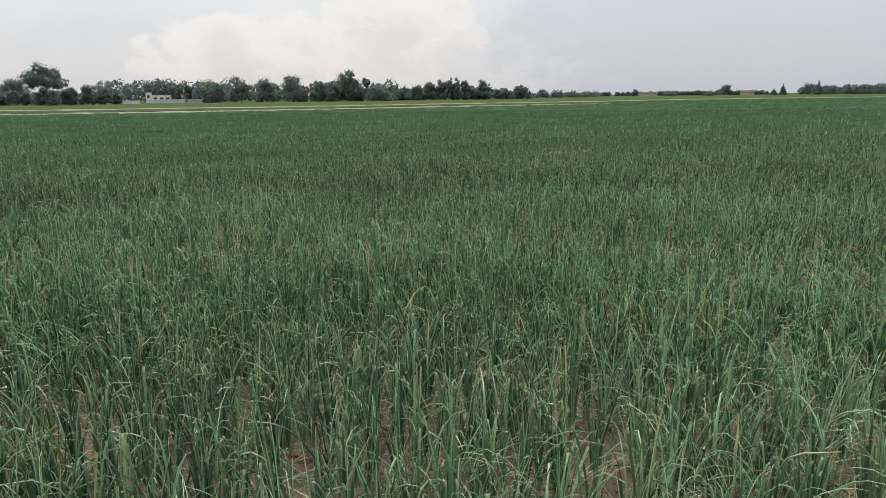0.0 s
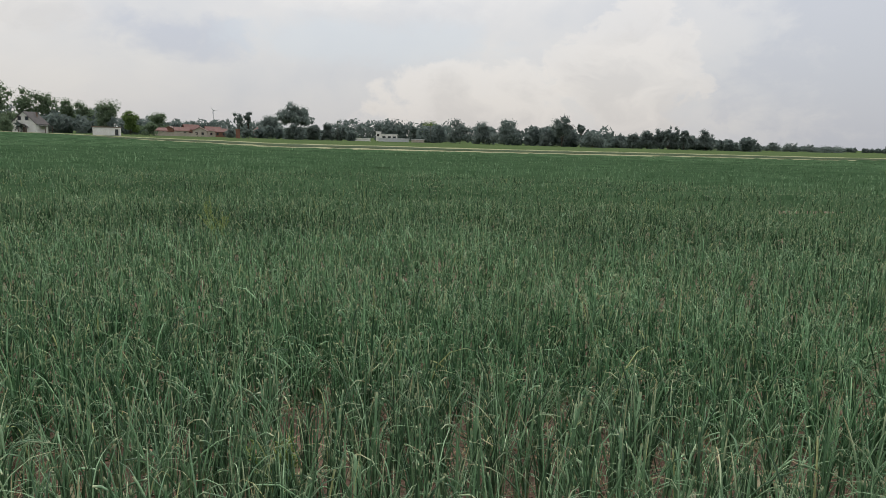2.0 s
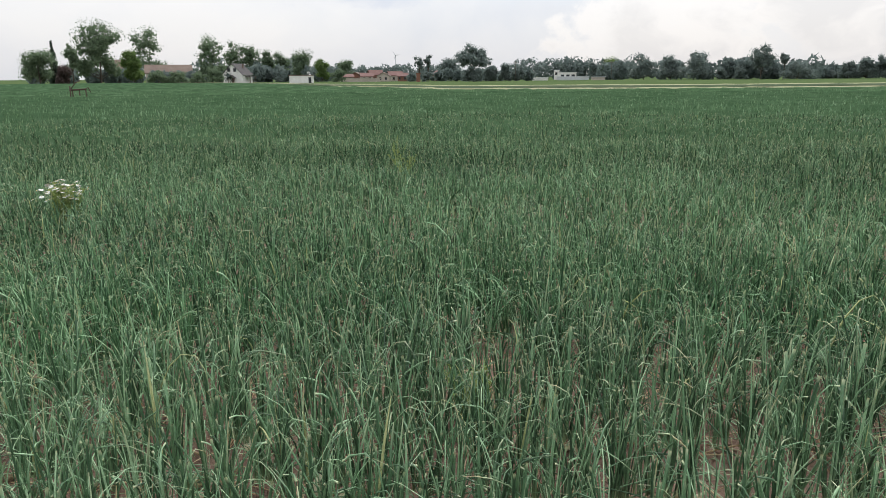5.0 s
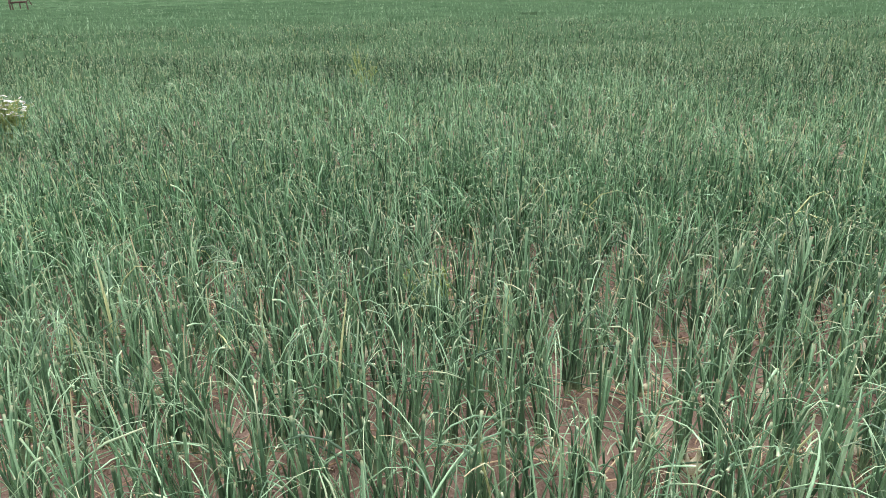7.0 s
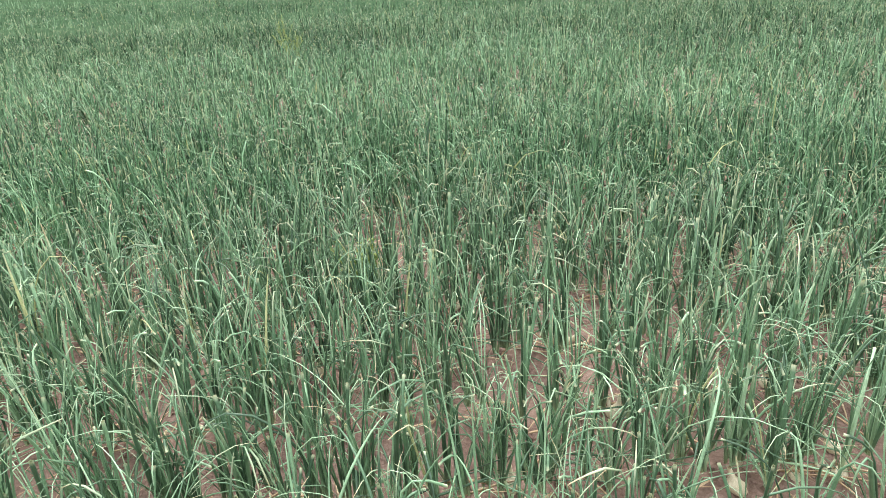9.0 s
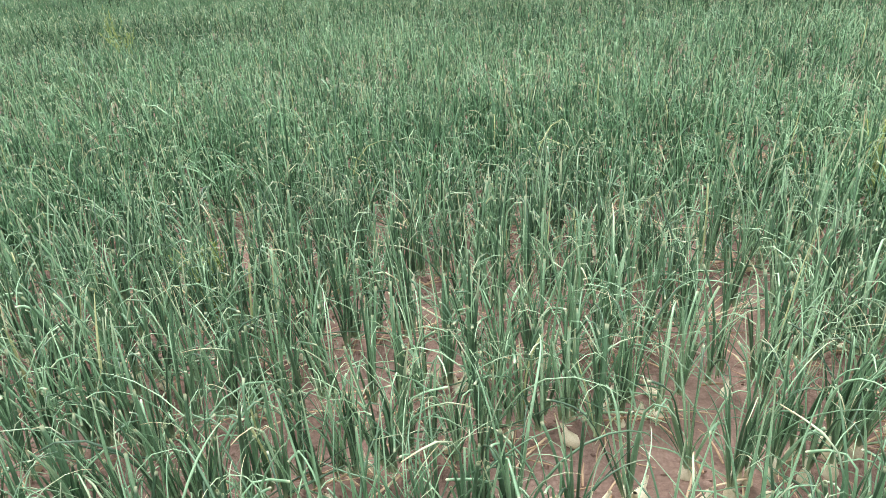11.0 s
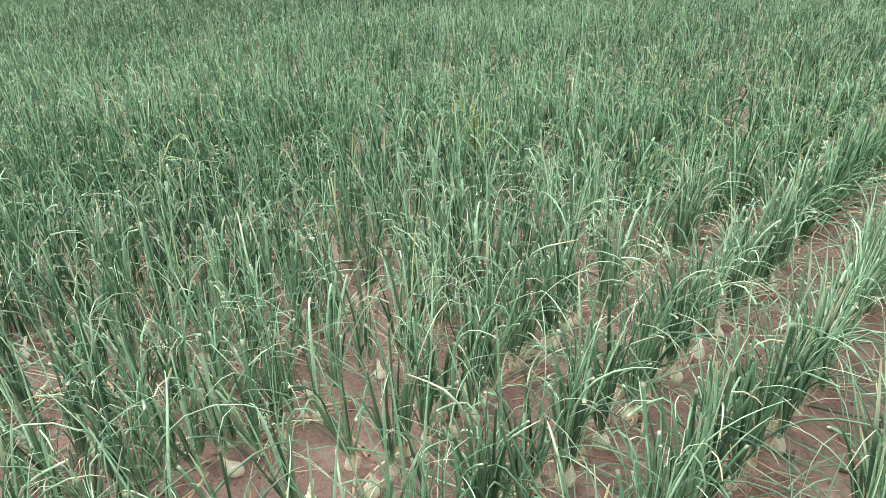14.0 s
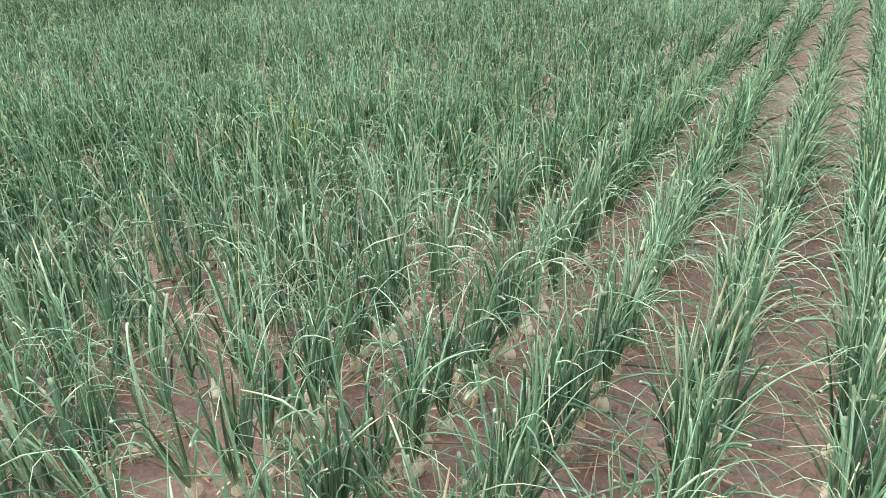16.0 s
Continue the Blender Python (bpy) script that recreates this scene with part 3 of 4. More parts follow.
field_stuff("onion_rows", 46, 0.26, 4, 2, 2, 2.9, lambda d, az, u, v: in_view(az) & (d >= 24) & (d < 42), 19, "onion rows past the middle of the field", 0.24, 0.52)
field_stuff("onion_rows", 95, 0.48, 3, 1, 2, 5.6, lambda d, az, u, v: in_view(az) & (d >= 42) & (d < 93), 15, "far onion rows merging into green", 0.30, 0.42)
field_stuff("onion_rows", 17, 0.075, 4, 2, 2, 2.1, lambda d, az, u, v: in_view(az) & (d >= 3.6) & (d < 15), 20, "low sprawling onion leaves, darkened, over the soil", 0.05, 0.62, (0.25, 1.15))
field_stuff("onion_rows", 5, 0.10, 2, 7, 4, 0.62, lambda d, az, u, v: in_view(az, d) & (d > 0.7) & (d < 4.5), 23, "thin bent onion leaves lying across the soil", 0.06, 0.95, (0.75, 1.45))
field_stuff("onion_rows", 8, 0.06, 7, 3, 2, 2.0, lambda d, az, u, v: ~in_view(az, d) & (d > 0.6) & (d < 6.5), 16, "onion rows beside and behind the path")
field_stuff("onion_rows", 17, 0.13, 5, 2, 2, 2.4, lambda d, az, u, v: ~in_view(az) & (d >= 6.5) & (d < 16), 17, "farther onion rows behind the path", 0.10, 0.8)


def far_canopy():
    """The farthest rows: each one a ragged wall of leaves."""
    q = np.random.default_rng(5)
    step, rows = 1.1, np.arange(-60, 262, 2 * PITCH)
    u = np.arange(-260, 340, step)
    U, V = np.meshgrid(u, rows)
    U = U + q.normal(0, 0.25, U.shape)
    x, y, d, az = polar(U, V + q.normal(0, 0.12, V.shape))
    ok = (d > 13) & (d < np.where(in_view(az), edge(az), 45)) & (np.abs(V - 14.5) > 0.2)
    top = np.interp(d, [14, 24, 42, 90, 120], [0.20, 0.22, 0.26, 0.30, 0.44]) + 0.06 * (V > 14.5) + q.normal(0, 0.05, U.shape)
    verts = np.stack([np.stack([x, y, np.full_like(x, 0.05)], -1), np.stack([x, y, top], -1)], 2)
    i = np.arange(U.size * 2).reshape(*U.shape, 2)
    quad = np.stack([i[:, :-1, 0], i[:, 1:, 0], i[:, 1:, 1], i[:, :-1, 1]], -1)[ok[:, :-1] & ok[:, 1:]]
    used, back = np.unique(quad, return_inverse=True)
    ob = mesh_object("onion_rows", verts.reshape(-1, 3)[used], back.reshape(-1, 4), M_CANOPY, None, False, 0.34 + q.random(len(used)) * np.where(d.ravel()[used // 2] < 60, 0.25, 0.45), np.full(len(used), 0.5))
    tagged(ob, "farthest onion rows closing into one green", "onion crop", kind="stuff")


far_canopy()


# ---- dry leaves and clods on the soil ----
def litter():
    r = np.random.default_rng(21)
    n = 3200
    u, v = r.uniform(-3, 4.5, n), r.uniform(-0.6, 4.5, n)
    v = FIRST + np.round((v - FIRST) / PITCH) * PITCH + r.normal(0, 0.07, n)
    x, y = to_world(u, v)
    base = np.stack([x, y, soil_at(x, y) + r.uniform(0.012, 0.04, n)], -1)
    lean = r.uniform(1.2, 1.55, n)
    length = r.uniform(0.08, 0.26, n)
    bend = r.uniform(-0.1, 0.9, n)
    none = np.zeros(n)
    vs, fs, al = leaf_tubes(base, r.uniform(0, 6.28, n), lean, length, bend, none + 0.5, none, r.uniform(0.0022, 0.0062, n), 4, 3, np.zeros(n, bool), r)
    ob = mesh_object("dry_leaves", vs, fs, M_STRAW, None, True, np.repeat(r.random(n), 15), al)
    tagged(ob, "withered tan onion leaves lying on the soil", "plant litter", kind="stuff")


litter()


def clods():
    r = np.random.default_rng(22)
    n = 8500
    u, v = r.uniform(-4, 5.5, n), r.uniform(-0.6, 6, n)
    x, y = to_world(u, v)
    s = np.abs(r.normal(0, 0.005, n)) ** 1.0 + 0.002 + 0.012 * (r.random(n) < 0.04)
    oct_v = np.array([(1, 0, 0), (-1, 0, 0), (0, 1, 0), (0, -1, 0), (0, 0, 1), (0, 0, -1)], float)
    oct_f = np.array([(0, 2, 4), (2, 1, 4), (1, 3, 4), (3, 0, 4), (2, 0, 5), (1, 2, 5), (3, 1, 5), (0, 3, 5)])
    vs = oct_v[None] * s[:, None, None] * r.uniform(0.6, 1.5, (n, 6, 1)) + np.stack([x, y, soil_height(x, y, np.full(n, 3.0)) + s * 0.3], -1)[:, None, :]
    fs = oct_f[None] + (np.arange(n) * 6)[:, None, None]
    ob = mesh_object("clods", vs.reshape(-1, 3), fs.reshape(-1, 3), M_SOIL, None, True)
    tagged(ob, "small clods and crumbs of brown soil", "soil clods", kind="stuff")


clods()


def loose_bulbs():
    """Pale bulbs that sit half out of the soil at the foot of the rows."""
    r = np.random.default_rng(24)
    n, sides = 210, 9
    k = r.integers(2, 9, n)
    u, v = r.uniform(-2.4, 3.4, n), FIRST + PITCH * k + r.choice((-1, 1), n) * r.uniform(0.02, 0.06, n)
    x, y = to_world(u, v)
    R = r.uniform(0.015, 0.029, n)
    rise, girth = np.array([-0.5, 0.1, 0.75, 1.3, 1.75, 2.9]), np.array([0.6, 0.95, 1.0, 0.68, 0.34, 0.22])
    a = np.arange(sides) * 2 * np.pi / sides
    tilt, way = r.uniform(0, 0.7, n), r.uniform(0, 6.28, n)
    z = R[:, None] * rise[None, :]
    px = x[:, None, None] + R[:, None, None] * girth[None, :, None] * np.cos(a) + (z * np.tan(tilt)[:, None] * np.cos(way)[:, None])[..., None]
    py = y[:, None, None] + R[:, None, None] * girth[None, :, None] * np.sin(a) + (z * np.tan(tilt)[:, None] * np.sin(way)[:, None])[..., None]
    pz = np.broadcast_to((soil_at(x, y)[:, None] + z)[..., None], px.shape)
    i = np.arange(n * 6 * sides).reshape(n, 6, sides)
    j = np.roll(i, -1, 2)
    f = np.stack([i[:, :-1], j[:, :-1], j[:, 1:], i[:, 1:]], -1).reshape(-1, 4)
    ob = mesh_object("onion_bulbs", np.stack([px, py, pz], -1).reshape(-1, 3), f, M_BULB, None, True)
    tagged(ob, "pale onion bulbs half out of the soil", "onion bulbs", kind="stuff")


loose_bulbs()


# ---- weeds ----
M_WEED = leaf_material("weed_green", [(0, (0.13, 0.22, 0.05)), (1, (0.28, 0.36, 0.09))], (0.38, 0.39, 0.10), 0.6, 0.7)
M_PETAL = grainy("white_petals", (0.70, 0.70, 0.66), (0.82, 0.82, 0.80), 60, 0.7, 0.1)
M_DISC = grainy("yellow_disc", (0.45, 0.30, 0.03), (0.6, 0.42, 0.05), 80, 0.8, 0.2)


def weed(x, y, height, spread, stems, leaflets, label, seed, flowers=0, lush=1.0):
    r = np.random.default_rng(seed)
    thing = tagged(new("weed"), label, "weed")
    thing.location = (x, y, 0.0)
    tips = []
    for i in range(stems):
        az, lean = r.uniform(0, 6.28), abs(r.normal(0, spread))
        h = height * r.uniform(0.7, 1.05)
        bx, by = r.normal(0, 0.03, 2)
        pts = [(bx + h * math.sin(lean) * s ** 1.3 * math.cos(az), by + h * math.sin(lean) * s ** 1.3 * math.sin(az), h * s) for s in (0, 0.25, 0.5, 0.75, 1.0)]
        bm = tube(bmesh.new(), pts, [0.004, 0.0035, 0.003, 0.002, 0.0012], 5)
        part("stem", bm, M_WEED, thing, smooth=True)
        tips.append(pts[-1])
        # feathery leaves up the stem
        n = leaflets
        s = r.uniform(0.15, 1.0, n)
        p = np.array(pts)
        at = np.stack([np.interp(s, [0, 0.25, 0.5, 0.75, 1], p[:, k]) for k in range(3)], -1)
        vs, fs, al = leaf_tubes(at, r.uniform(0, 6.28, n), r.uniform(0.4, 1.3, n), r.uniform(0.03, 0.09, n) * (1.25 - s) * lush, r.uniform(0, 0.8, n), np.full(n, 0.5), np.zeros(n), r.uniform(0.0016, 0.0042, n) * lush, 3, 3, np.zeros(n, bool), r)
        mesh_object("foliage", vs, fs, M_WEED, thing, True, np.repeat(r.random(n), 12), al)
    for i in range(flowers):
        t = tips[i % stems]
        fx, fy = t[0] + r.normal(0, 0.07), t[1] + r.normal(0, 0.07)
        fz = t[2] + r.normal(0, 0.025)
        bm = bmesh.new()
        c = bm.verts.new((0, 0, 0.001))
        ring = []
        R = r.uniform(0.02, 0.03)
        for k in range(24):
            q = R if k % 2 else R * 0.72
            ring.append(bm.verts.new((q * math.cos(k * math.pi / 12), q * math.sin(k * math.pi / 12), -0.003 if k % 2 else 0.0)))
        for k in range(24):
            bm.faces.new((c, ring[k], ring[(k + 1) % 24]))
        fl = part("flower", bm, M_PETAL, thing, "white petals")
        fl.matrix_basis = pose(fx, fy, fz, r.normal(0, 18), r.normal(0, 18), 0)
        bm = bmesh.new()
        bmesh.ops.create_icosphere(bm, subdivisions=1, radius=0.005, matrix=Matrix.Translation((0, 0, 0.002)))
        part("disc", bm, M_DISC, fl, "yellow disc")
        bm = tube(bmesh.new(), [t, ((t[0] + fx) / 2, (t[1] + fy) / 2, (t[2] + fz) / 2 - 0.01), (fx, fy, fz - 0.003)], [0.0012, 0.001, 0.001], 4)
        part("stalk", bm, M_WEED, thing)
    return thing


weed(-7.28, 3.55, 0.50, 0.30, 20, 120, "tall flowering chamomile clump with white daisies among onions", 31, 60, 1.6)
weed(-1.45, 2.63, 0.31, 0.28, 14, 70, "small yellow-green feathery weed between onion rows", 32, 0, 1.2)
weed(-6.25, 7.92, 0.50, 0.80, 11, 70, "pale green feathery weed as tall as the onions", 33, 0, 1.2)
weed(-7.45, 9.05, 0.58, 0.30, 5, 110, "slender pale green weed rising above the onions", 34)
weed(1.47, 4.33, 0.43, 0.40, 9, 60, "bushy yellow-green weed among the onions", 35)


# ---- trees ----
def tree(x, y, height, width, seed, stem=0.3, look_="mid", airy=0.0, flatten=1.0, label="", clump=0.36, count=1500, blobs=14, shape="round", name="tree"):
    """A tapered trunk with limbs and a crown of many small leaf clumps gathered on the limbs."""
    r = np.random.default_rng(seed)
    count, blobs, clump = int(count * 2.7), int(blobs * 1.6), clump * 0.82
    thing = tagged(new(name), label, "tree" if name == "tree" else "shrub")
    thing.location = (x, y, -0.05)
    R = width / 2
    z0 = height * stem
    zc, hz = (z0 + height) / 2, (height - z0) / 2
    if shape == "cone":
        s = np.linspace(0, 1, blobs * 2)
        k = len(s)
        a = r.uniform(0, 6.28, k)
        cen = np.stack([R * 0.6 * (1 - s) * np.cos(a), R * 0.6 * (1 - s) * np.sin(a), z0 + (height - z0) * s * 0.97], -1)
        size = np.maximum(R * 0.55 * (1.05 - s), R * 0.10)
    else:
        k = blobs
        d = r.normal(0, 1, (k, 3))
        d /= np.linalg.norm(d, axis=1)[:, None]
        rad = r.uniform(0.25, 0.66, k)
        cen = d * rad[:, None] * np.array([R, R, hz]) + np.array([0, 0, zc])
        size = r.uniform(0.24, 0.60, k) * min(R, hz) * (1.0 - 0.25 * airy) * (14 / blobs) ** 0.25
        if shape == "umbrella":
            rho, a = np.sqrt(r.random(k)) * 0.8, r.uniform(0, 6.28, k)
            cen = np.stack([R * rho * np.cos(a), R * rho * np.sin(a), z0 + 2 * hz * (0.10 + 0.70 * np.sqrt(1 - rho ** 2) * r.uniform(0.25, 1.0, k))], -1)
            size = R * r.uniform(0.22, 0.34, k)
        if shape == "column":
            cen = np.stack([r.normal(0, 0.2, k) * R, r.normal(0, 0.2, k) * R, z0 + (height - z0) * (np.arange(k) + 0.5) / k], -1)
            size = R * r.uniform(0.6, 0.95, k)
        if stem < 0.1 and shape == "round":  # boughs that hang low all round
            m = k // 3
            a = r.uniform(0, 6.28, m)
            cen[:m] = np.stack([0.55 * R * np.cos(a), 0.55 * R * np.sin(a), z0 + height * r.uniform(0.08, 0.26, m)], -1)
            size[:m] = np.maximum(size[:m], 0.34 * R)
        if shape != "column":  # a full heart to the crown
            cen = np.vstack([cen, [[0, 0, zc]]])
            size = np.append(size, min(R, hz) * (0.64 - 0.3 * airy))
            k += 1
    trunk = bmesh.new()
    tr = max(height * 0.015, 0.08)
    top = Vector((r.normal(0, 0.05) * R, r.normal(0, 0.05) * R, zc))
    tube(trunk, [(0, 0, -0.2), (0, 0, z0 * 0.4), (top.x * 0.4, top.y * 0.4, z0), tuple(top)], [tr * 1.35, tr, tr * 0.85, tr * 0.45], 8)
    part("trunk", trunk, M_BARK, thing, smooth=True)
    for i in range(min(k, 9)):
        c = Vector(cen[i])
        start = Vector((0, 0, min(z0 * 0.9 + 0.3 * (c.z - z0) * r.random(), c.z)))
        m = start.lerp(c, 0.5) + Vector((0, 0, -0.05 * R))
        part("limb", tube(bmesh.new(), [tuple(start), tuple(m), tuple(c)], [tr * 0.5, tr * 0.32, tr * 0.12], 5), M_BARK, thing, smooth=True)
    w = size ** 2
    pick = r.choice(k, count, p=w / w.sum())
    q = r.normal(0, 1, (count, 3))
    q /= np.linalg.norm(q, axis=1)[:, None]
    p = cen[pick] + q * (size[pick] * r.uniform(0.45, 1.0, count) ** (0.6 + airy))[:, None] * np.array([1, 1, 0.85 * flatten])
    # let the crown fill its height and spread
    p[:, 2] = z0 + (p[:, 2] - z0) * (height - z0) / (np.quantile(p[:, 2], 0.998) - z0)
    p[:, :2] *= R * (0.93 if shape == "umbrella" else 1.06) / np.quantile(np.hypot(p[:, 0], p[:, 1]), 0.99)
    p[:, 2] = np.maximum(p[:, 2], 0.15)
    inner = r.random(count) < 0.34  # larger boughs inside, fine leaves outside
    p = np.where(inner[:, None], cen[pick] + (p - cen[pick]) * 0.66, p)
    s = clump * r.uniform(0.5, 1.25, count) * (height / 12) ** 0.3 * np.where(inner, 2.0, 0.78)
    a1 = r.normal(0, 1, (count, 3))
    a1 /= np.linalg.norm(a1, axis=1)[:, None]
    a2 = np.cross(a1, r.normal(0, 1, (count, 3)))
    a2 /= np.linalg.norm(a2, axis=1)[:, None]
    a3 = np.cross(a1, a2)
    # a clump: a bent ragged leaf
    c4 = np.stack([p + a1 * s[:, None] + a3 * (s * 0.35)[:, None], p + a2 * (s * 0.7)[:, None], p - a1 * (s * 0.9)[:, None] + a3 * (s * 0.3)[:, None], p - a2 * (s * 0.75)[:, None]], 1)
    mesh_object("crown", c4.reshape(-1, 3), np.arange(count * 4).reshape(-1, 4), M_FOLIAGE[look_], thing)
    return thing


KINDS = {
    "round": dict(stem=0.07, airy=0.1, blobs=16, label="broad round-crowned deciduous tree at the field's far side"),
    "big": dict(stem=0.08, airy=0.15, blobs=24, count=2600, label="very tall spreading deciduous tree by the farmyard"),
    "lean": dict(stem=0.25, airy=0.7, blobs=9, count=700, label="thin tree with long bare leaning branches"),
    "airy": dict(stem=0.05, airy=0.4, blobs=30, count=1500, label="tall airy tree with gaps in its crown"),
    "light": dict(stem=0.08, look_="light", blobs=14, label="lighter green young deciduous tree"),
    "dark": dict(stem=0.05, look_="dark", blobs=14, label="dense dark green rounded tree reaching the ground"),
    "bush": dict(stem=0.03, blobs=12, count=900, clump=0.32, label="rounded dense green hedge shrub", name="shrub"),
    "purple": dict(stem=0.05, look_="purple", blobs=12, count=900, label="rounded dark purple-leaved garden shrub", name="shrub"),
    "spruce": dict(stem=0.04, look_="needle", shape="cone", blobs=20, label="dark narrow spruce with pointed top"),
    "bare": dict(stem=0.3, airy=0.9, blobs=10, count=420, clump=0.3, label="spindly half-bare tree with thin crown"),
    "umbrella": dict(stem=0.25, airy=0.35, blobs=22, count=2200, shape="umbrella", label="old tree with wide flat umbrella-shaped crown"),
    "poplar": dict(stem=0.04, airy=0.5, blobs=20, count=1000, label="slim upright columnar green poplar"),
    "tall": dict(stem=0.16, airy=0.35, blobs=18, count=1500, label="tall oval-crowned tree above the hedge line"),
    "ball": dict(stem=0.5, airy=0.1, blobs=9, count=700, label="small ball-crowned tree on a bare trunk"),
}
FARMYARD = [
    ("round", -67.0, 276, 12.0, 12.1), ("spruce", -66.0, 283, 14.6, 4.0), ("purple", -65.5, 268, 6.8, 5.8), ("big", -63.1, 297, 23.9, 17.0),
    ("lean", -64.9, 290, 14.5, 7.9), ("airy", -59.7, 362, 26.3, 19.5), ("light", -60.9, 276, 12.0, 8.4), ("bush", -59.2, 283, 5.4, 8.4),
    ("bush", -57.8, 283, 4.9, 8.7), ("bush", -56.3, 287, 4.6, 8.2), ("airy", -55.3, 326, 20.6, 13.5), ("bush", -55.1, 290, 6.3, 7.2),
    ("airy", -53.6, 420, 22.9, 14.5), ("airy", -52.4, 420, 20.9, 13.0), ("airy", -51.1, 406, 17.4, 9.5), ("airy", -50.0, 399, 16.3, 10.7),
    ("round", -48.4, 377, 16.9, 12.3), ("light", -46.9, 312, 10.0, 7.3), ("bush", -45.6, 297, 5.7, 6.4), ("round", -44.9, 435, 12.9, 11.7),
]
HEDGE_LINE = [
    ("bush", -39.7, 304, 4.0, 5.7), ("bare", -39.0, 297, 10.6, 4.8), ("bare", -38.3, 299, 11.2, 3.9), ("bush", -38.3, 290, 4.2, 6.2),
    ("round", -36.6, 348, 11.4, 12.5), ("umbrella", -34.6, 290, 15.2, 18.0), ("dark", -34.6, 283, 6.2, 8.8), ("dark", -33.2, 297, 6.6, 6.3),
    ("dark", -32.0, 297, 7.4, 5.8), ("dark", -30.9, 297, 6.5, 5.8), ("round", -24.9, 362, 8.7, 6.3), ("light", -23.5, 370, 11.5, 13.5),
    ("round", -21.1, 334, 12.1, 13.5), ("round", -19.1, 341, 11.0, 10.7), ("round", -17.4, 334, 12.3, 15.9), ("bush", -15.5, 334, 5.6, 6.0),
    ("poplar", -14.8, 341, 9.3, 2.4), ("bush", -14.1, 334, 5.9, 6.4), ("tall", -12.7, 326, 14.4, 10.6), ("ball", -11.2, 326, 10.6, 4.6), ("dark", -10.3, 322, 7.2, 13.7),
]
ROADSIDE = [
    ("bush", -8.4, 377, 5.1, 12.2), ("airy", -7.1, 362, 7.8, 7.9), ("airy", -6.0, 362, 9.4, 7.9), ("airy", -5.0, 362, 10.2, 7.3),
    ("poplar", -4.4, 355, 11.4, 5.2), ("poplar", -3.8, 355, 11.1, 4.6), ("poplar", -3.2, 357, 9.6, 5.0), ("dark", -2.9, 370, 7.6, 9.2),
    ("airy", -1.6, 370, 10.5, 8.9), ("dark", -0.5, 392, 5.4, 8.5), ("dark", 0.6, 406, 4.8, 9.1), ("dark", 1.8, 420, 3.8, 10.1),
    ("airy", 3.1, 540, 6.5, 10.7), ("airy", 4.3, 558, 6.5, 12.8), ("airy", 5.6, 567, 5.6, 13.3), ("dark", 7.3, 594, 5.6, 22.9),
]
FAR_RIGHT = [
    ("round", 10.4, 684, 6.8, 6.2), ("round", 13.1, 702, 4.9, 14.4), ("round", 15.9, 720, 4.1, 10.2), ("round", 17.0, 702, 10.5, 14.1),
    ("spruce", 20.4, 756, 6.2, 8.0), ("spruce", 21.0, 756, 10.4, 7.9), ("dark", 22.7, 756, 11.6, 16.8), ("spruce", 23.3, 774, 13.3, 10.7),
    ("dark", 24.1, 774, 9.4, 16.7), ("spruce", 25.2, 774, 9.7, 16.4), ("dark", 26.0, 774, 8.9, 16.1), ("dark", 27.1, 774, 10.8, 17.9),
]
for belt_no, belt in enumerate((FARMYARD, HEDGE_LINE, ROADSIDE, FAR_RIGHT)):
    for i, (kind, az, dist, high, wide) in enumerate(belt):
        traits = dict(KINDS[kind])
        # past the farmyard the leaf colour carries the haze of distance
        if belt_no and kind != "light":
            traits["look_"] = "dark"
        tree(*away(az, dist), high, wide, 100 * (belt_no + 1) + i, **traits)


def far_wood(az0, az1, dist, height, seed, label):
    """A distant belt of woodland: leaf clumps heaped on many crowns."""
    r = np.random.default_rng(seed)
    n = int((az1 - az0) * dist / 57 / 1.8)
    count = 150
    az = r.uniform(az0, az1, n)
    d = dist + r.uniform(-14, 14, n)
    h = height * r.uniform(0.72, 1.06, n)
    x, y = 0.2 + d * np.sin(np.radians(az)), 0.45 + d * np.cos(np.radians(az))
    q = r.normal(0, 1, (n, count, 3))
    q /= np.linalg.norm(q, axis=2)[..., None]
    R = h * 0.42
    p = q * np.stack([R, R, h * 0.5], -1)[:, None, :] * r.uniform(0.7, 1.03, (n, count, 1)) + np.stack([x, y, h * 0.5], -1)[:, None, :]
    p = p.reshape(-1, 3)
    m = len(p)
    s = r.uniform(0.42, 1.1, m)[:, None]
    a1, a2 = r.normal(0, 0.7, (m, 3)), r.normal(0, 0.7, (m, 3))
    c = np.stack([p + a1 * s, p + a2 * s, p - a1 * s * 0.8, p - a2 * s * 0.8], 1)
    f = np.arange(m * 4).reshape(-1, 4)
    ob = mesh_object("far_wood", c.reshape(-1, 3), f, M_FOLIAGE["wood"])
    tagged(ob, label, "woodland", kind="stuff")


far_wood(-56.2, -49, 430, 14.0, 61, "dense copse behind the gabled house")
far_wood(-46, -36, 560, 12.5, 51, "distant dark belt of woodland behind red roofs")
far_wood(-31.5, -22, 500, 15.0, 52, "distant rounded dark woodland behind a white house")
far_wood(-24.5, -9, 352, 9.4, 53, "low hedge and scrub under the tree line")
far_wood(-9, 2, 385, 7.0, 54, "low scrub along the road")
far_wood(1, 20, 900, 5.5, 55, "thin far hedge on the horizon")
far_wood(-67.5, -60.5, 330, 7.0, 56, "scrub under the farmyard trees")
far_wood(-60.5, -53.6, 322, 4.6, 58, "hedge in front of the long barn")
far_wood(-52.5, -46, 380, 9.0, 59, "mixed shrubs and trees behind the white shed")
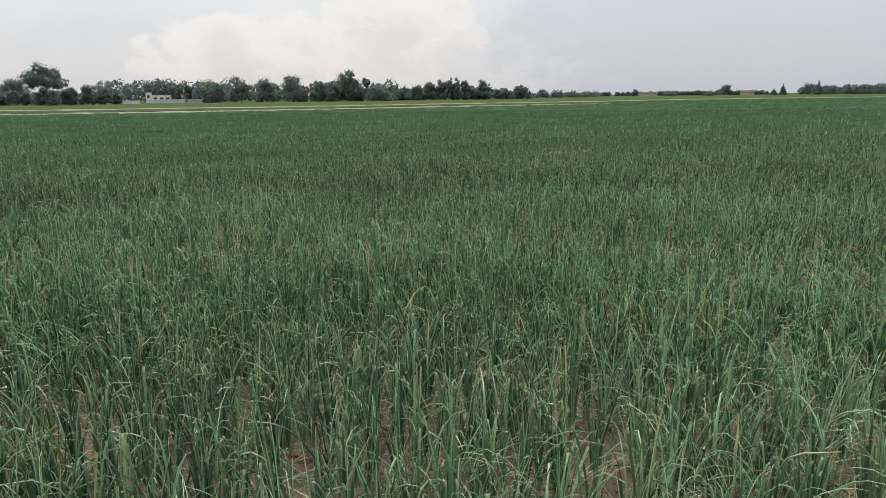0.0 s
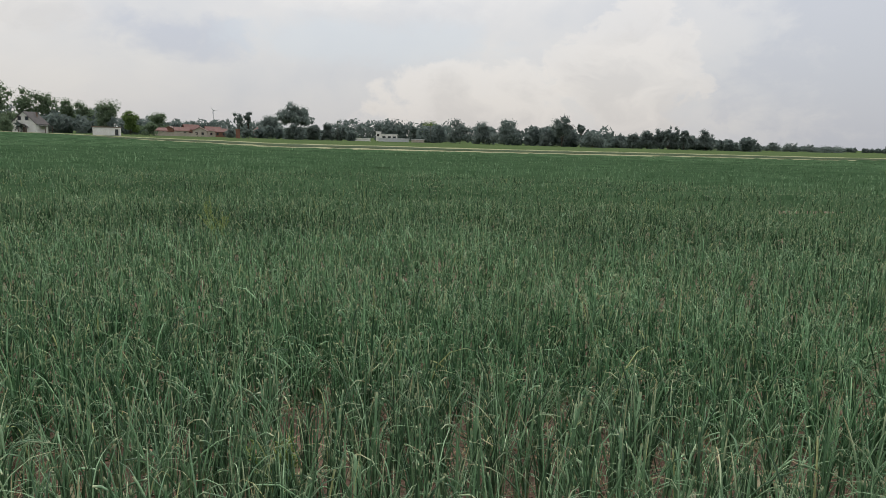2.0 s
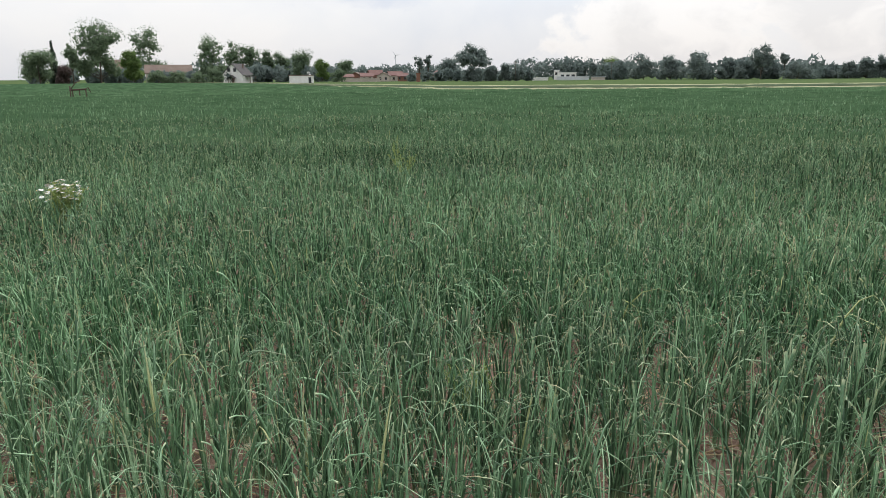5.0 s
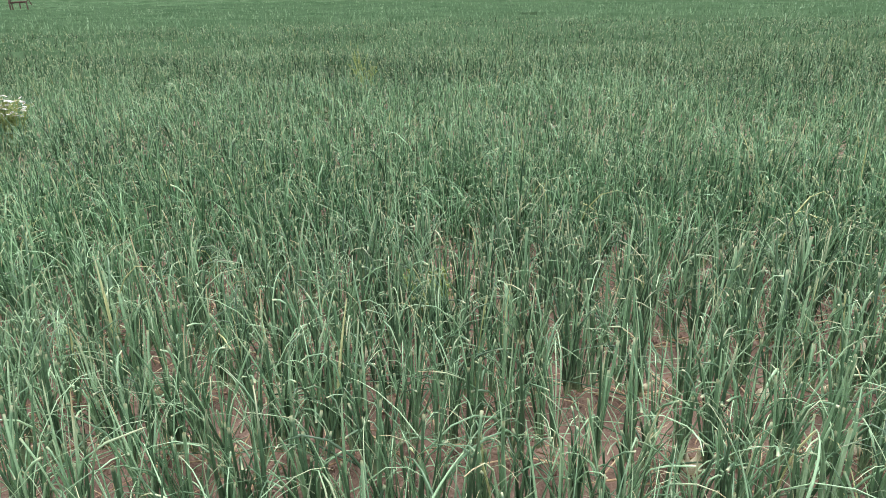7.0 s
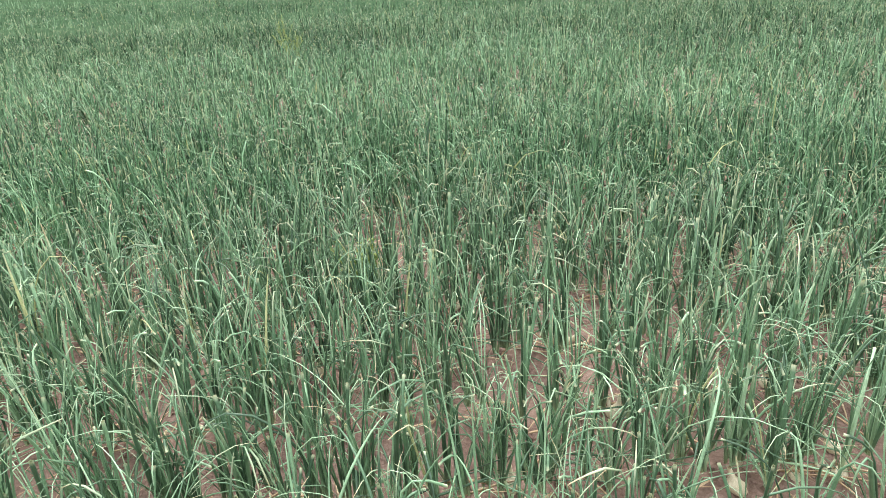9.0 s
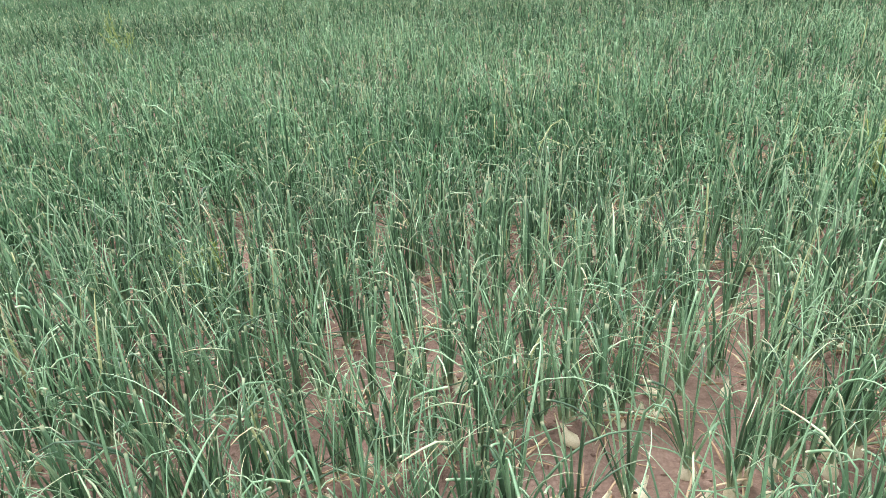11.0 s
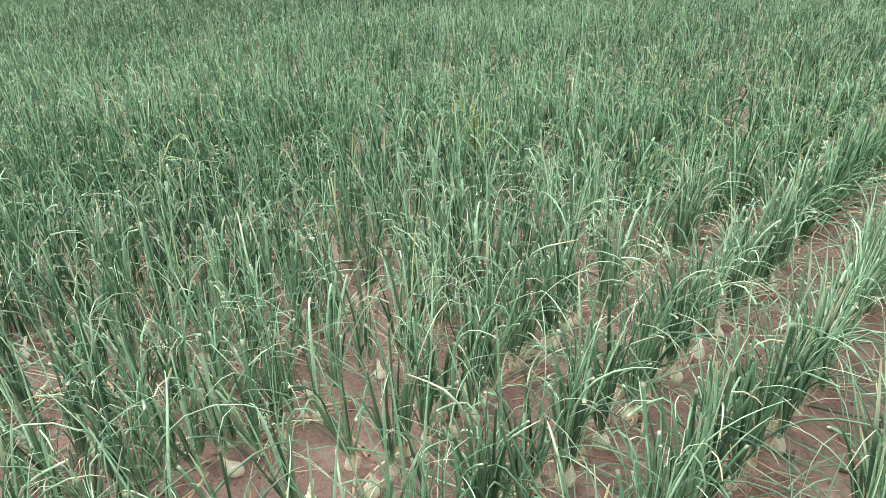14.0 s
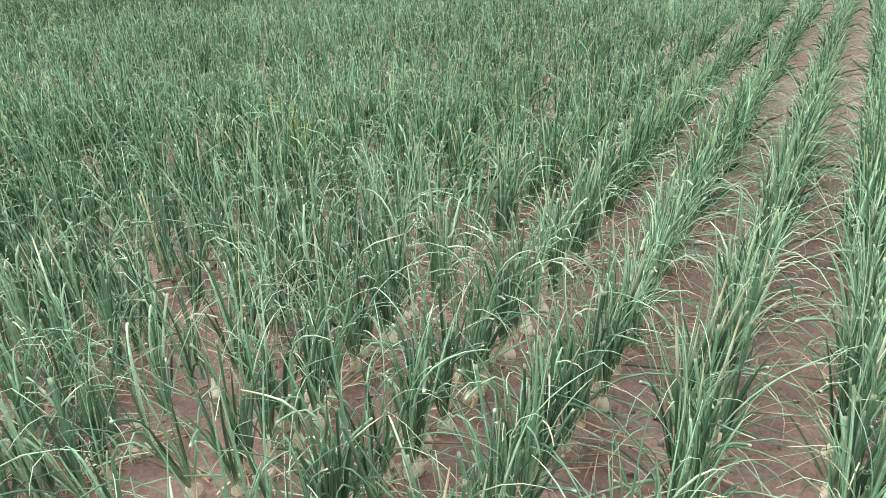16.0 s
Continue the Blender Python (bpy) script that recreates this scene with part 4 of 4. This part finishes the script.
far_wood(-37.5, -30, 330, 5.6, 60, "low scrub round the umbrella-shaped tree")
far_wood(22, 31, 820, 9.5, 57, "far spruce and oak wood edge")


# ---- buildings, far across the field ----
M_WHITE = grainy("white_render", (0.62, 0.60, 0.57), (0.80, 0.79, 0.77), 0.6, 0.85, 0.2)
M_BEIGE = grainy("beige_plaster", (0.36, 0.31, 0.26), (0.50, 0.45, 0.39), 0.6, 0.9, 0.2)
M_GREYROOF = grainy("grey_roof_tiles", (0.045, 0.042, 0.042), (0.10, 0.09, 0.088), 0.8, 0.8, 0.4)
M_BROWNROOF = grainy("brown_roof", (0.13, 0.095, 0.075), (0.22, 0.165, 0.135), 0.5, 0.85, 0.4)
M_REDROOF = grainy("red_roof_tiles", (0.12, 0.062, 0.054), (0.20, 0.108, 0.094), 0.7, 0.8, 0.4)
M_BRICK = grainy("red_brick", (0.15, 0.075, 0.052), (0.25, 0.125, 0.088), 1.2, 0.9, 0.4)
M_GLASS = grainy("dark_window_glass", (0.02, 0.024, 0.03), (0.05, 0.06, 0.07), 1.0, 0.15, 0.0, spec=0.6)
M_FRAME = grainy("dark_wood", (0.07, 0.05, 0.04), (0.14, 0.10, 0.08), 2.0, 0.7, 0.2)
M_RUST = grainy("rusty_iron", (0.05, 0.035, 0.028), (0.11, 0.075, 0.055), 9.0, 0.85, 0.5)
M_STEEL = grainy("pale_painted_steel", (0.45, 0.46, 0.48), (0.60, 0.61, 0.62), 0.4, 0.6, 0.1)


def gabled(name, az, dist, w, d, eave, ridge, wall, roof, turn, label, windows=(), along_x=False, chimney=False, door=None):
    """A house: gable walls along local x, ridge along local y (or along x)."""
    x, y = away(az, dist)
    thing = tagged(new(name), label, "building")
    thing.matrix_basis = pose(x, y, -0.05, 0, 0, -az + turn)
    a, b = (d / 2, w / 2) if along_x else (w / 2, d / 2)
    spin = Matrix.Rotation(radians(90), 4, "Z") if along_x else Matrix.Identity(4)
    bm = bmesh.new()
    prof = [(-a, 0), (a, 0), (a, eave), (0, ridge), (-a, eave)]
    f0 = [bm.verts.new(spin @ Vector((px, -b, pz))) for px, pz in prof]
    f1 = [bm.verts.new(spin @ Vector((px, b, pz))) for px, pz in prof]
    bm.faces.new(f0)
    bm.faces.new(f1[::-1])
    for i in range(5):
        j = (i + 1) % 5
        bm.faces.new((f0[j], f0[i], f1[i], f1[j]))
    part("wall", bm, wall, thing)
    for side in (-1, 1):
        bm = bmesh.new()
        sl = (ridge - eave) / a
        o, th = 0.5, 0.22
        pts = [(side * (a + o), eave - sl * o + 0.03), (0, ridge + 0.03), (0, ridge + th), (side * (a + o), eave - sl * o + th)]
        g0 = [bm.verts.new(spin @ Vector((px, -b - o, pz))) for px, pz in pts]
        g1 = [bm.verts.new(spin @ Vector((px, b + o, pz))) for px, pz in pts]
        bm.faces.new(g0)
        bm.faces.new(g1[::-1])
        for i in range(4):
            j = (i + 1) % 4
            bm.faces.new((g0[j], g0[i], g1[i], g1[j]))
        bmesh.ops.recalc_face_normals(bm, faces=bm.faces)
        part("roof", bm, roof, thing)
    front = -b if not along_x else -a
    for wx, wz, ww, wh in windows:
        fr = part("window", box(bmesh.new(), wx - ww / 2 - 0.1, wx + ww / 2 + 0.1, front - 0.06, front - 0.003, wz - 0.1, wz + wh + 0.1, 0.02), M_FRAME, thing)
        part("pane", box(bmesh.new(), wx - ww / 2, wx + ww / 2, front - 0.09, front - 0.063, wz, wz + wh, 0.01), M_GLASS, fr)
    if door:
        part("door", box(bmesh.new(), door - 0.55, door + 0.55, front - 0.08, front - 0.003, 0.1, 2.15, 0.03), M_FRAME, thing)
    if chimney:
        part("chimney", box(bmesh.new(), a * 0.35, a * 0.35 + 0.55, 1.5, 2.05, eave, ridge + 0.1, 0.04), M_BROWNROOF, thing)
    return thing


house = gabled("house", -53.4, 312, 8.8, 9.5, 3.6, 7.8, M_WHITE, M_GREYROOF, -26, "white gabled house with grey roof and arched porch", [(-1.5, 4.7, 1.1, 1.3), (1.2, 4.7, 1.1, 1.3)], chimney=True, door=0.1)
bm = bmesh.new()
for s in (-1, 1):
    v = [bm.verts.new(p) for p in ((s * 1.7, -6.2, 1.9), (0, -6.2, 3.1), (0, -4.8, 3.1), (s * 1.7, -4.8, 1.9), (s * 1.7, -6.2, 2.1), (0, -6.2, 3.3), (0, -4.8, 3.3), (s * 1.7, -4.8, 2.1))]
    for q in ((0, 1, 2, 3), (4, 5, 6, 7), (0, 1, 5, 4), (3, 2, 6, 7), (0, 3, 7, 4)):
        bm.faces.new([v[i] for i in q])
part("porch_roof", bm, M_GREYROOF, house)
for s in (-1.5, 1.5):
    part("porch_post", box(bmesh.new(), s - 0.1, s + 0.1, -6.1, -5.9, 0, 2.0, 0.02), M_FRAME, house)
part("veranda", box(bmesh.new(), 4.3, 6.8, -2.5, 3.5, 2.5, 2.75, 0.04), M_GREYROOF, house)
for yy in (-2.3, 0.5, 3.3):
    part("veranda_post", box(bmesh.new(), 6.5, 6.7, yy - 0.1, yy + 0.1, 0, 2.5, 0.02), M_FRAME, house)

gabled("barn", -58.4, 345, 19.5, 10, 4.6, 8.0, M_BEIGE, M_BROWNROOF, 0, "long low barn with faded brown roof behind hedge", along_x=True)
gabled("farmhouse", -61.6, 345, 12, 10, 6.2, 10.2, M_BEIGE, M_BROWNROOF, 12, "beige farmhouse with brown roof half hidden by trees", [(-2.5, 3.0, 1.0, 1.4), (2.0, 3.0, 1.0, 1.4)], along_x=True)
gabled("brick_house", -37.4, 377, 5.5, 8, 3.6, 5.8, M_BRICK, M_REDROOF, 10, "small red brick house among trees", [(0, 1.4, 1.0, 1.2)])
for i, (az, off, w, eave, ridge, roof, wall) in enumerate((
    (-44.9, 348, 5.5, 2.3, 3.5, M_REDROOF, M_BEIGE), (-44.1, 362, 6.5, 2.8, 4.4, M_BROWNROOF, M_BRICK), (-43.3, 350, 6.0, 2.5, 4.0, M_REDROOF, M_BEIGE),
    (-42.6, 372, 7.0, 3.4, 5.6, M_REDROOF, M_BRICK), (-41.9, 352, 6.5, 2.6, 4.3, M_BROWNROOF, M_BEIGE), (-41.0, 366, 7.0, 3.0, 4.8, M_REDROOF, M_BEIGE), (-40.3, 352, 5.0, 2.5, 3.9, M_REDROOF, M_BRICK),
)):
    gabled("village_house", az, off, w, 6.5, eave, ridge, wall, roof, (8, -12, 4, 20, -6, 14, -9)[i], "low village house with worn " + ("red tiled" if roof is M_REDROOF else "brown") + " roof behind yard wall", [(-1.5, 0.9, 0.9, 1.0), (1.3, 0.9, 0.9, 1.0)], along_x=i % 3 != 1, chimney=i in (1, 3, 5))
gabled("grey_house", -8.3, 435, 7.6, 8, 4.5, 6.6, M_STEEL, M_GREYROOF, 0, "pale grey house above the scrub", along_x=True)
gabled("far_house", 11.4, 756, 19, 10, 2.6, 4.0, M_BEIGE, M_GREYROOF, 0, "far low house with grey roof", along_x=True)
gabled("far_house", 18.6, 774, 12.6, 9, 2.8, 4.8, M_BEIGE, M_REDROOF, 0, "far house with red roof on the horizon", along_x=True)


def flat_building(name, az, dist, blocks, wall, roof, label, openings=(), turn=0):
    x, y = away(az, dist)
    thing = tagged(new(name), label, "building")
    thing.matrix_basis = pose(x, y, -0.05, 0, 0, -az + turn)
    for x0, x1, y0, y1, h in blocks:
        part("wall", box(bmesh.new(), x0, x1, y0, y1, 0, h, 0.04), wall, thing)
        part("roof", box(bmesh.new(), x0 - 0.25, x1 + 0.25, y0 - 0.25, y1 + 0.25, h + 0.003, h + 0.28, 0.05), roof, thing)
    for x0, x1, z0, z1, yy in openings:
        o = part("window", box(bmesh.new(), x0, x1, yy - 0.07, yy - 0.003, z0, z1, 0.02), M_FRAME, thing)
        part("pane", box(bmesh.new(), x0 + 0.1, x1 - 0.1, yy - 0.1, yy - 0.073, z0 + 0.1, z1 - 0.1, 0.01), M_GLASS, o)
    return thing


flat_building("shed", -48.5, 254, [(-4.05, 4.05, -2.2, 2.2, 2.6)], M_WHITE, M_BROWNROOF, "long white shed with flat brown roof", [(2.6, 3.6, 0.1, 2.1, -2.2)], -6)
flat_building("modern_house", -27.2, 392, [(-6, -3.2, -3, 4, 5.0), (-3.2, 6, -3.6, 5, 3.7)], M_WHITE, M_WHITE, "white modern flat-roofed house with dark windows", [(-2.4, -0.6, 0.6, 2.8, -3.6), (0.6, 2.4, 0.6, 2.8, -3.6), (3.4, 5.2, 0.6, 2.8, -3.6), (-5.4, -4.2, 2.6, 4.0, -3.0)])
flat_building("garden_wall", -29.2, 334, [(-3.8, 3.8, -0.15, 0.15, 1.1)], M_WHITE, M_WHITE, "low white garden wall beside a field")
flat_building("greenhouse", -26.6, 350, [(-7.7, 7.7, -2, 2, 1.5)], M_STEEL, M_STEEL, "low pale greenhouse in front of white house")
flat_building("yard_wall", -43.0, 335, [(-11, -1.2, -0.2, 0.2, 1.5), (-0.8, 4.6, -0.2, 0.2, 1.25)], M_BEIGE, M_BEIGE, "long low beige yard wall before red roofs")
flat_building("brick_kiosk", -39.1, 287, [(-0.8, 0.8, -0.8, 0.8, 3.3)], M_BRICK, M_BRICK, "narrow orange brick kiosk among shrubs")


flat_building("low_shed", -24.6, 340, [(-3.2, 3.2, -1.5, 1.5, 1.3)], M_BEIGE, M_STEEL, "small low pale shed at the edge of scrub")


def telegraph_pole(az, dist, high):
    x, y = away(az, dist)
    thing = tagged(new("telegraph_pole"), "thin grey wooden telegraph pole with crossarm", "pole")
    thing.matrix_basis = pose(x, y, -0.05, 0, 0, -az)
    part("mast", tube(bmesh.new(), [(0, 0, 0), (0, 0, high / 2), (0, 0, high)], [0.11, 0.09, 0.07], 8), M_BARK, thing, smooth=True)
    part("crossarm", box(bmesh.new(), -0.9, 0.9, -0.2, -0.1, high - 0.7, high - 0.55, 0.02), M_FRAME, thing)
    for k in (-0.7, 0.7):
        part("insulator", tube(bmesh.new(), [(k, -0.15, high - 0.547), (k, -0.15, high - 0.4), (k, -0.15, high - 0.33)], [0.03, 0.06, 0.04], 8), M_STEEL, thing)


telegraph_pole(-23.6, 335, 8.5)
telegraph_pole(-31.2, 290, 8.0)


def wind_turbine(az, dist, hub, blade):
    x, y = away(az, dist)
    thing = tagged(new("wind_turbine"), "far slim white wind turbine with three blades", "wind turbine")
    thing.matrix_basis = pose(x, y, -0.05, 0, 0, -az)
    part("tower", tube(bmesh.new(), [(0, 0, 0), (0, 0, hub / 2), (0, 0, hub)], [0.9, 0.7, 0.45], 12), M_STEEL, thing, smooth=True)
    part("nacelle", box(bmesh.new(), -0.6, 0.6, -1.4, 1.4, hub - 0.4, hub + 0.8, 0.15), M_STEEL, thing)
    for k in range(3):
        a = radians(8 + 120 * k)
        d = Vector((math.cos(a), 0, math.sin(a)))
        c = Vector((0, -1.7, hub + 0.2))
        part("blade", tube(bmesh.new(), [tuple(c), tuple(c + d * blade * 0.25), tuple(c + d * blade)], [0.3, 0.45, 0.08], 6), M_STEEL, thing)


wind_turbine(-40.9, 1015, 33, 7)


def old_harrow(az, dist):
    """A rusty farm implement left standing in the crop."""
    x, y = away(az, dist)
    thing = tagged(new("field_implement"), "rusty old farm implement frame standing in the crop", "farm implement")
    thing.matrix_basis = pose(x, y, 0.0, 0, 0, -az + 8)
    up = 1.08
    bars = [
        ("beam", [(-0.95, 0, 0.78), (0.75, 0, 0.82)], 0.05), ("beam", [(-0.95, 0.7, 0.74), (0.75, 0.7, 0.78)], 0.05),
        ("crossbar", [(-0.9, 0, 0.78), (-0.9, 0.7, 0.74)], 0.045), ("crossbar", [(0.7, 0, 0.82), (0.7, 0.7, 0.78)], 0.045),
        ("leg", [(-0.9, 0, 1.05), (-0.95, 0, 0)], 0.05), ("leg", [(-0.62, 0.7, 0.76), (-0.6, 0.7, 0)], 0.045),
        ("leg", [(0.62, 0, 0.82), (0.72, 0, 0)], 0.045), ("leg", [(0.1, 0.7, 0.76), (0.1, 0.7, 0)], 0.04),
        ("lever", [(-0.8, 0.1, 0.85), (-0.3, 0.1, 1.25), (0.25, 0.1, 1.42)], 0.035), ("hitch", [(0.7, 0.3, 0.8), (0.95, 0.3, 0.95), (1.15, 0.3, 0.6)], 0.04),
    ]
    for name, pts, rad in bars:
        part(name, tube(bmesh.new(), [(px * 0.68, py * 0.7, pz * up) for px, py, pz in pts], [rad] * len(pts), 7), M_RUST, thing, smooth=True)


old_harrow(-64.7, 60)
